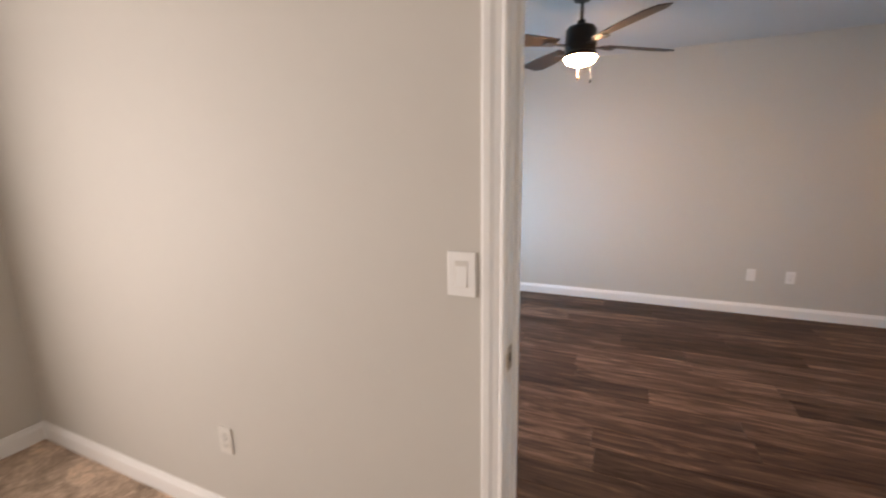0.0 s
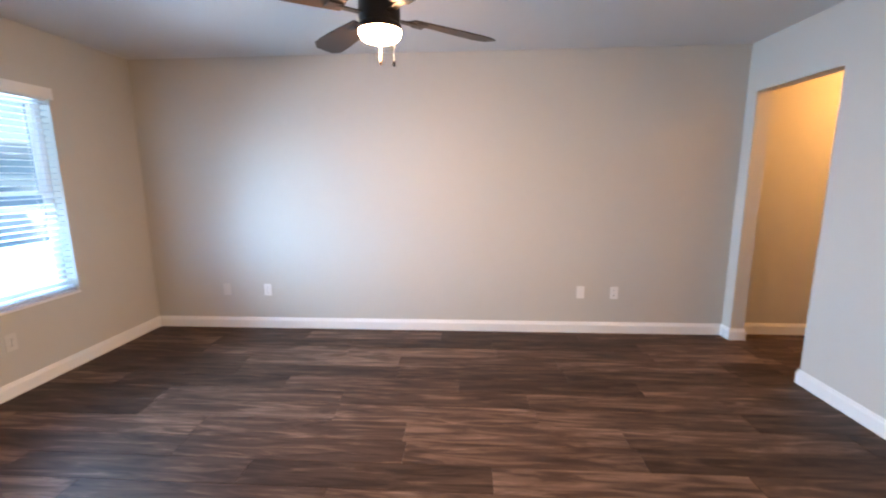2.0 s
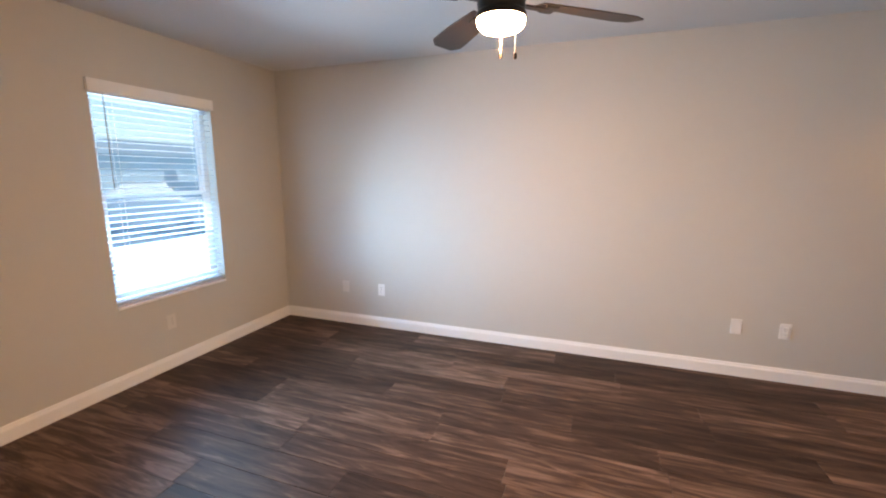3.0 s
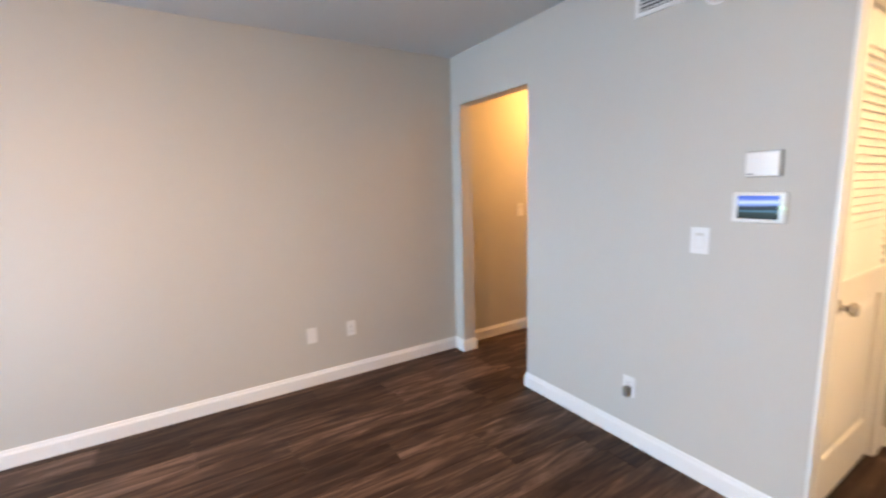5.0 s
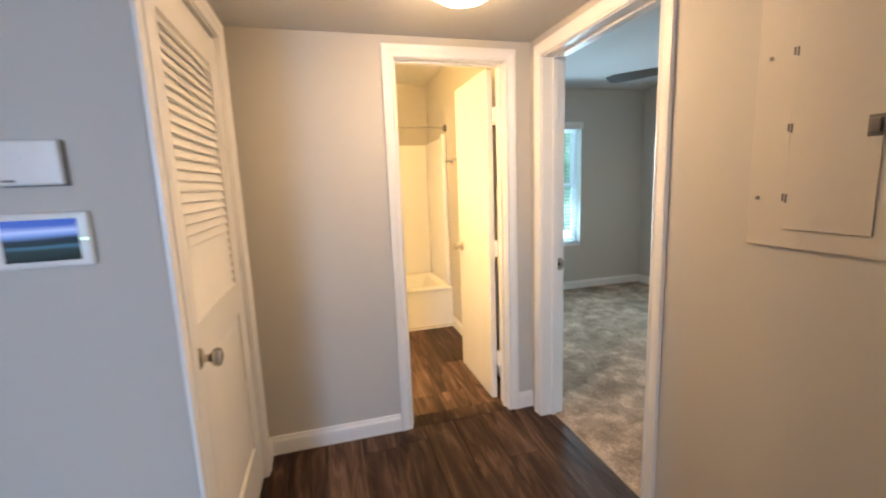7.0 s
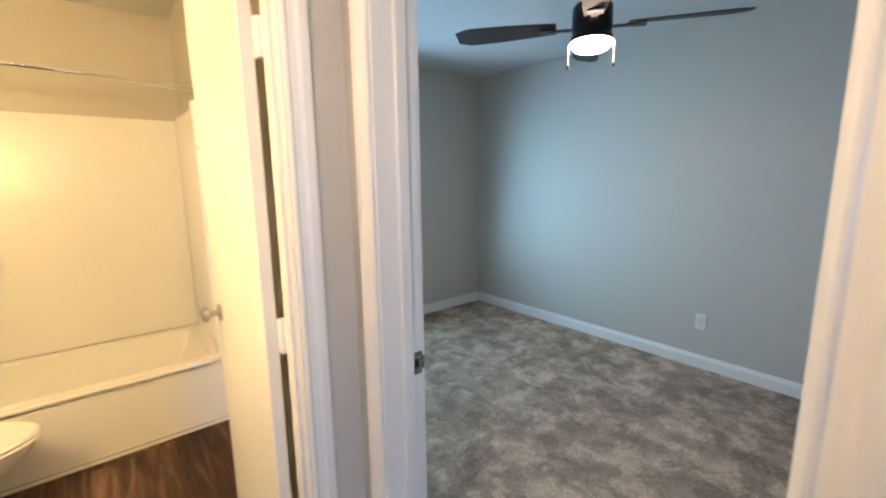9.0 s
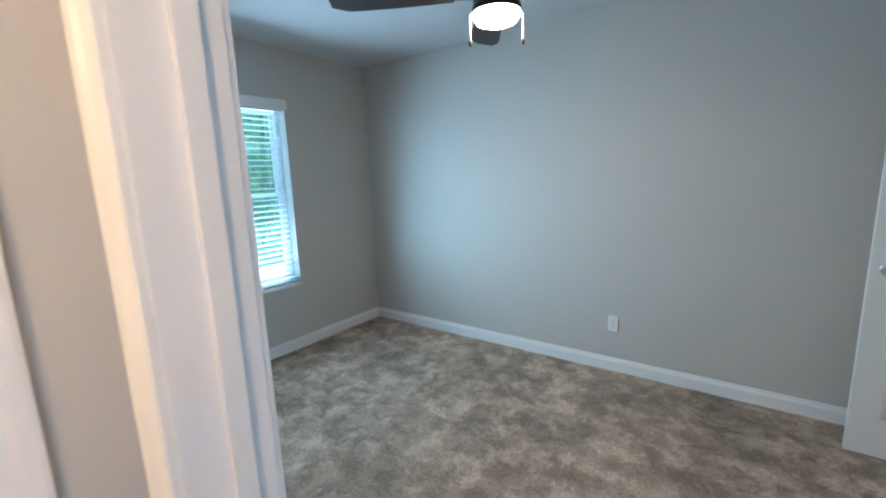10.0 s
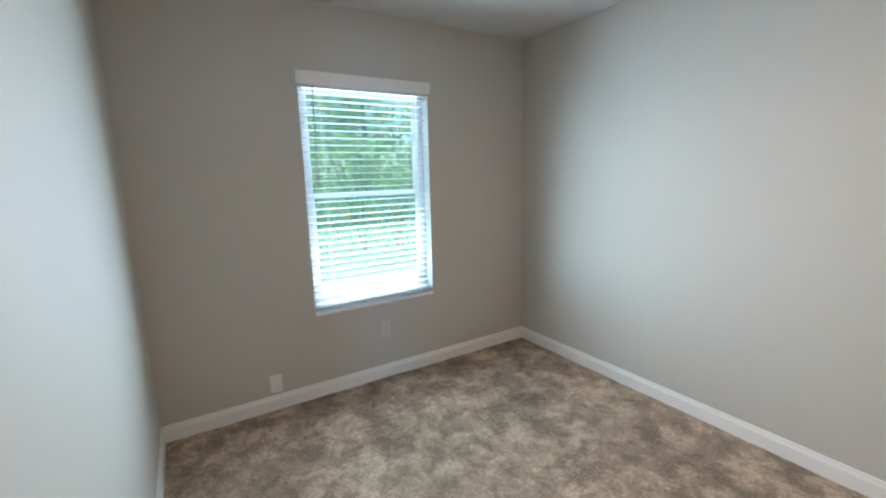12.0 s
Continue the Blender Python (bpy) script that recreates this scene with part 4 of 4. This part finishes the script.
bmesh.ops.recalc_face_normals(bm, faces=bm.faces[:])
part("basin", bm, ACRYLIC, tub, smooth=True)
part("toe_trim", rbox(-0.014, -0.0005, 0.002, tl - 0.002, 0.0005, 0.016, 0.004), TRIM, tub)
part("caulk_line", rbox(-0.003, 0.003, 0.004, tl - 0.004, 0.016, 0.021, 0.001, 1), CAULK, tub, "stained brown caulk line")
sr = thing("tub_surround", "glossy white moulded tub surround panels", "shower surround", pose(TX, -0.86, 0.405))
part("back_panel", rbox(tw - 0.03, tw - 0.001, 0.03, tl - 0.03, 0, 1.41, 0.008), ACRYLIC, sr, smooth=True)
for y in (0.001, tl - 0.031):
    part("side_panel", rbox(0.10, tw - 0.03, y, y + 0.03, 0, 1.42, 0.008), ACRYLIC, sr, smooth=True)
    part("edge_column", rbox(0.045, 0.105, y, y + 0.045, -0.005, 1.45, 0.02, 4), ACRYLIC, sr, smooth=True)
part("soap_shelf", rbox(tw - 0.11, tw - 0.028, 0.95, 1.18, 0.56, 0.60, 0.015, 3), ACRYLIC, sr, smooth=True)
rod = thing("shower_rod", "curved chrome shower curtain rod", "shower rod", pose(4.79, -0.86, 1.907))
pts = [(-0.16 * math.sin(math.pi * t / 20) , 0.012 + (tl - 0.024) * t / 20, 0.0) for t in range(21)]
part("bar", tube(pts, 0.0115, 10), CHROME, rod, smooth=True)
for y, s in ((0.0005, 1), (tl - 0.0005, -1)):
    part("flange", lathe([(r, h * s) for r, h in ((0.0, 0.0), (0.036, 0.0), (0.034, 0.008), (0.016, 0.020), (0.015, 0.03), (0.0, 0.03))], 20, "y", (0, y, 0)), STEEL, rod, smooth=True)
tb = thing("towel_bar", "chrome towel bar on the bathroom wall", "towel bar", pose(4.165, -0.86, 1.592))
part("bar", tube(((0, 0.062, 0), (0.46, 0.062, 0)), 0.008, 10), CHROME, tb, smooth=True)
for x in (0.012, 0.448):
    part("bracket", lathe(((0.0, 0.0005), (0.024, 0.0005), (0.022, 0.010), (0.011, 0.016), (0.010, 0.072), (0.0, 0.074)), 16, "y", (x, 0, 0)), CHROME, tb, smooth=True)

tt = thing("toilet", "white porcelain toilet with the lid down", "toilet", pose(4.42, 0.675, 0, 0, 0, 180))


def oval(rx, ry0, ry1, z, cy, n=28):
    return [(rx * math.cos(2 * math.pi * i / n), cy + (ry1 if math.sin(2 * math.pi * i / n) > 0 else ry0) * math.sin(2 * math.pi * i / n), z) for i in range(n)]


def loft(rings, cap=True):
    bm = bmesh.new()
    vs = [[bm.verts.new(p) for p in r] for r in rings]
    n = len(vs[0])
    for a, b in zip(vs, vs[1:]):
        for i in range(n):
            bm.faces.new((a[i], a[(i + 1) % n], b[(i + 1) % n], b[i]))
    if cap:
        bm.faces.new(vs[0]), bm.faces.new(vs[-1])
    bmesh.ops.recalc_face_normals(bm, faces=bm.faces[:])
    return bm


part("pedestal", loft([oval(0.115, 0.20, 0.21, 0.0005, 0.36), oval(0.105, 0.19, 0.19, 0.03, 0.36), oval(0.095, 0.16, 0.14, 0.14, 0.36), oval(0.12, 0.18, 0.20, 0.24, 0.38), oval(0.17, 0.22, 0.29, 0.34, 0.42), oval(0.18, 0.23, 0.31, 0.385, 0.42)]), PORCELAIN, tt, smooth=True)
part("seat", loft([oval(0.182, 0.22, 0.315, 0.387, 0.42), oval(0.188, 0.225, 0.322, 0.395, 0.42), oval(0.182, 0.22, 0.315, 0.404, 0.42)]), PLASTIC, tt, smooth=True)
part("lid", loft([oval(0.182, 0.22, 0.316, 0.406, 0.42), oval(0.187, 0.225, 0.322, 0.414, 0.42), oval(0.178, 0.215, 0.31, 0.424, 0.42), oval(0.10, 0.14, 0.2, 0.428, 0.42)]), PLASTIC, tt, smooth=True)
part("tank", rbox(-0.20, 0.20, 0.012, 0.20, 0.39, 0.74, 0.025, 4), PORCELAIN, tt, smooth=True)
part("tank_lid", rbox(-0.21, 0.21, 0.006, 0.21, 0.741, 0.775, 0.012, 3), PORCELAIN, tt, smooth=True)
part("flush_lever", merged(lathe(((0.0, 0.200), (0.012, 0.200), (0.012, 0.212), (0.0, 0.212)), 12, "y", (0.14, 0, 0.68)), rbox(0.07, 0.145, 0.210, 0.216, 0.674, 0.686, 0.002)), CHROME, tt)


# outdoors
bm = bmesh.new()
box(bm, -600, 600, -600, 600, -1.2, -0.22)
solid("ground", bm, GROUND, "mown grass around the building", "ground")
bm = bmesh.new()
box(bm, XW + 1.0, XW + 3.2, -30, 20, -0.4, -0.19)
solid("pavement_east", bm, CONCRETE, "pale concrete walk in full sun", "pavement")
bm = bmesh.new()
box(bm, XL - 1.7, XL - 0.15, -6, 6, -0.4, -0.12)
solid("pavement_porch", bm, CONCRETE, "shaded concrete porch slab", "pavement")
bm = bmesh.new()
box(bm, -9.4, XL - 1.7, -30, 30, -0.4, -0.18)
solid("pavement_west", bm, CONCRETE, "pale concrete walk in full sun", "pavement")
bm = bmesh.new()
box(bm, -24, -9.4, -60, 60, -0.4, -0.20)
solid("road", bm, ASPHALT, "asphalt car park", "road")


def tree(x, y, h, spread, leaf, seed, label, trunk_r=0.13):
    rnd = random.Random(seed)
    top = thing("tree", label, "tree", pose(x, y, -0.22), group="trees outside")
    pts = [(0.0, 0.0, -0.05)]
    for i in range(1, 7):
        pts.append((pts[-1][0] + rnd.uniform(-0.1, 0.1), pts[-1][1] + rnd.uniform(-0.1, 0.1), h * 0.85 * i / 6))
    stub = [tube(pts[i:i + 2], trunk_r * (1 - i / 7.5), 8) for i in range(6)]
    tips = []
    for k in range(11):
        b = pts[rnd.randrange(2, 7)]
        a = rnd.uniform(0, 6.28)
        ln = spread * rnd.uniform(0.5, 0.95)
        mid = (b[0] + math.cos(a) * ln * 0.5, b[1] + math.sin(a) * ln * 0.5, b[2] + rnd.uniform(0.1, 0.5))
        end = (b[0] + math.cos(a) * ln, b[1] + math.sin(a) * ln, b[2] + rnd.uniform(0.2, 1.0))
        stub.append(tube((b, mid, end), trunk_r * 0.28, 6))
        tips += [mid, end]
    part("trunk", merged(*stub), BARK, top, "grey-brown trunk and limbs", True)
    bm = bmesh.new()
    cl = [(t[0], t[1], t[2], rnd.uniform(0.45, 0.95) * spread * 0.42) for t in tips] + [(p[0], p[1], p[2], spread * 0.4) for p in pts[3:]]
    for cx, cy, cz, r in cl:
        for _ in range(150):
            d = Vector((rnd.gauss(0, 1), rnd.gauss(0, 1), rnd.gauss(0, 0.8)))
            c = Vector((cx, cy, cz)) + d.normalized() * r * rnd.random() ** 0.5
            u = Vector((rnd.gauss(0, 1), rnd.gauss(0, 1), rnd.gauss(0, 1))).normalized()
            w = u.orthogonal().normalized()
            s = rnd.uniform(0.05, 0.11)
            v = [bm.verts.new(c + q) for q in (u * s, w * s * 0.5, -u * s, -w * s * 0.5)]
            bm.faces.new(v)
    part("crown", bm, leaf, top, "loose crown of small leaves")


def shrub(x, y, h, r, leaf, seed):
    rnd = random.Random(seed)
    top = thing("shrub", "leafy green shrub at the edge of the walk", "shrub", pose(x, y, -0.22), group="shrubs outside")
    st = []
    for k in range(6):
        a = rnd.uniform(0, 6.28)
        st.append(tube(((0, 0, -0.02), (math.cos(a) * r * 0.3, math.sin(a) * r * 0.3, h * 0.5), (math.cos(a) * r * 0.6, math.sin(a) * r * 0.6, h * 0.85)), 0.02, 5))
    part("stems", merged(*st), BARK, top)
    bm = bmesh.new()
    for _ in range(1500):
        t, a = rnd.random() ** 0.7, rnd.uniform(0, 6.28)
        rr = r * math.sqrt(rnd.random()) * (0.6 + 0.5 * math.sin(math.pi * min(1, t + 0.2)))
        c = Vector((rr * math.cos(a), rr * math.sin(a), 0.05 + h * t))
        u = Vector((rnd.gauss(0, 1), rnd.gauss(0, 1), rnd.gauss(0, 1))).normalized()
        w = u.orthogonal().normalized()
        s = rnd.uniform(0.04, 0.085)
        bm.faces.new([bm.verts.new(c + q) for q in (u * s, w * s * 0.5, -u * s, -w * s * 0.5)])
    part("foliage", bm, leaf, top)


rnd = random.Random(4)
for i in range(14):
    tree(14.5 + rnd.uniform(0, 9), -15 + i * 1.55 + rnd.uniform(-0.5, 0.5), rnd.uniform(6.0, 9.5), rnd.uniform(1.9, 2.7), LEAF1 if i % 3 else LEAF2, 20 + i, "slender green tree behind the building" if i % 3 else "light green tree behind the building")
for i in range(13):
    shrub(11.2 + rnd.uniform(0, 1.6), -10.5 + i * 1.0, rnd.uniform(1.5, 2.8), rnd.uniform(0.8, 1.1), LEAF2 if i % 2 else LEAF1, 60 + i)

# building across the car park, with a parked car before it
hb = thing("apartment_building", "low blue-grey sided building across the car park", "building", pose(-34, 26, -0.22))
part("wall", rbox(-5, 5, -32, 22, 0, 3.0, 0.02, 1), SIDING, hb)
bm = bmesh.new()
v = [bm.verts.new(c) for c in ((-5.5, -32.5, 3.0), (5.5, -32.5, 3.0), (5.5, 22.5, 3.0), (-5.5, 22.5, 3.0), (0, -32.5, 4.3), (0, 22.5, 4.3))]
for f in ((0, 1, 4), (1, 2, 5, 4), (2, 3, 5), (3, 0, 4, 5), (3, 2, 1, 0)):
    bm.faces.new([v[i] for i in f])
part("roof", bm, ROOF, hb)
for i in range(9):
    y = -29 + i * 6
    wv = part("window", merged(rbox(5.005, 5.06, y, y + 1.2, 0.9, 2.2, 0.01, 1)), VINYL, hb)
    part("pane", rbox(5.05, 5.075, y + 0.08, y + 1.12, 0.98, 2.12, 0.005, 1), CARGLASS, wv)


def parked_car(x, y, rz):
    top = thing("parked_car", "white saloon car parked nose-in, in sun", "car", pose(x, y, -0.2, 0, 0, rz))
    side = ((-2.2, 0.35), (-2.25, 0.75), (-2.0, 0.92), (-1.45, 1.0), (-0.85, 1.42), (0.55, 1.45), (1.25, 1.0), (2.05, 0.88), (2.2, 0.65), (2.15, 0.32))
    rings = [[(px, s * (0.86 if pz < 1.05 else 0.62), pz) for px, pz in side] for s in (-1, 1)]
    bm = loft(rings)
    part("body", bm, CARPAINT, top)
    part("windscreen", loft([[(1.22, s * 0.64, 1.02), (0.60, s * 0.60, 1.42), (0.62, s * 0.60, 1.46), (1.30, s * 0.66, 1.04)] for s in (-1, 1)]), CARGLASS, top)
    part("rear_window", loft([[(-1.42, s * 0.64, 1.03), (-0.88, s * 0.60, 1.42), (-0.92, s * 0.60, 1.46), (-1.50, s * 0.66, 1.05)] for s in (-1, 1)]), CARGLASS, top)
    for px in (-1.35, 1.35):
        for s in (-1, 1):
            w = part("wheel", lathe(((0.0, s * 0.70), (0.20, s * 0.70), (0.20, s * 0.88), (0.0, s * 0.88)), 20, "y", (px, 0, 0.32)), STEEL, top)
            part("tyre", lathe(((0.19, s * 0.69), (0.32, s * 0.69), (0.33, s * 0.72), (0.33, s * 0.86), (0.32, s * 0.89), (0.19, s * 0.89)), 24, "y", (px, 0, 0.32)), BLACK, w, smooth=True)


parked_car(-11.9, 8.4, 8)

# floor planks
PW, PL = 0.18, 1.22
cache = {}


def plank_mesh(length, width):
    key = (round(length, 3), round(width, 3))
    if key not in cache:
        bm = bmesh.new()
        g, c, t = 0.0006, 0.0012, 0.0075
        lo = [bm.verts.new((x, y, -t)) for x, y in ((g, g), (length - g, g), (length - g, width - g), (g, width - g))]
        md = [bm.verts.new((v.co.x, v.co.y, -c * 0.8)) for v in lo]
        hi = [bm.verts.new((x, y, 0)) for x, y in ((g + c, g + c), (length - g - c, g + c), (length - g - c, width - g - c), (g + c, width - g - c))]
        for a, b in ((lo, md), (md, hi)):
            for i in range(4):
                bm.faces.new((a[i], a[(i + 1) % 4], b[(i + 1) % 4], b[i]))
        bm.faces.new(hi)
        cache[key] = to_mesh("plank", bm, PLANK)
    return cache[key]


def lay(x0, x1, y0, y1):
    """Lay staggered planks along x over a rectangle, on rows common to the whole floor."""
    r = math.floor(y0 / PW)
    while r * PW < y1 - 1e-4:
        a, b = max(y0, r * PW), min(y1, (r + 1) * PW)
        start = -8 + ((r * 0.37 + 0.13 * ((r * 7) % 5)) % 1.0) * PL
        k = math.floor((x0 - start) / PL)
        while start + k * PL < x1 - 1e-4:
            u, v = max(x0, start + k * PL), min(x1, start + (k + 1) * PL)
            if v - u > 0.004 and b - a > 0.004:
                o = new("plank", plank_mesh(v - u, b - a))
                o.parent = FLOOR
                o.location = (u, a, 0)
            k += 1
        r += 1


lay(XL, XB, YL, YF)
lay(OPEN_A[0], OPEN_A[1], YA + 0.05, YL)
lay(XJ, XB, YS, YL)
lay(XB, XH, YS, YC)
lay(OPEN_B[0], OPEN_B[1], -0.967, YS)
lay(XB, XB + T, OPEN_PASS[0], OPEN_PASS[1])
lay(XB + T, 4.30, 2.222, YP)
lay(XH, XH + T, OPEN_BATH[0], OPEN_BATH[1])
lay(XH + T, TX + 0.02, -0.86, 0.675)
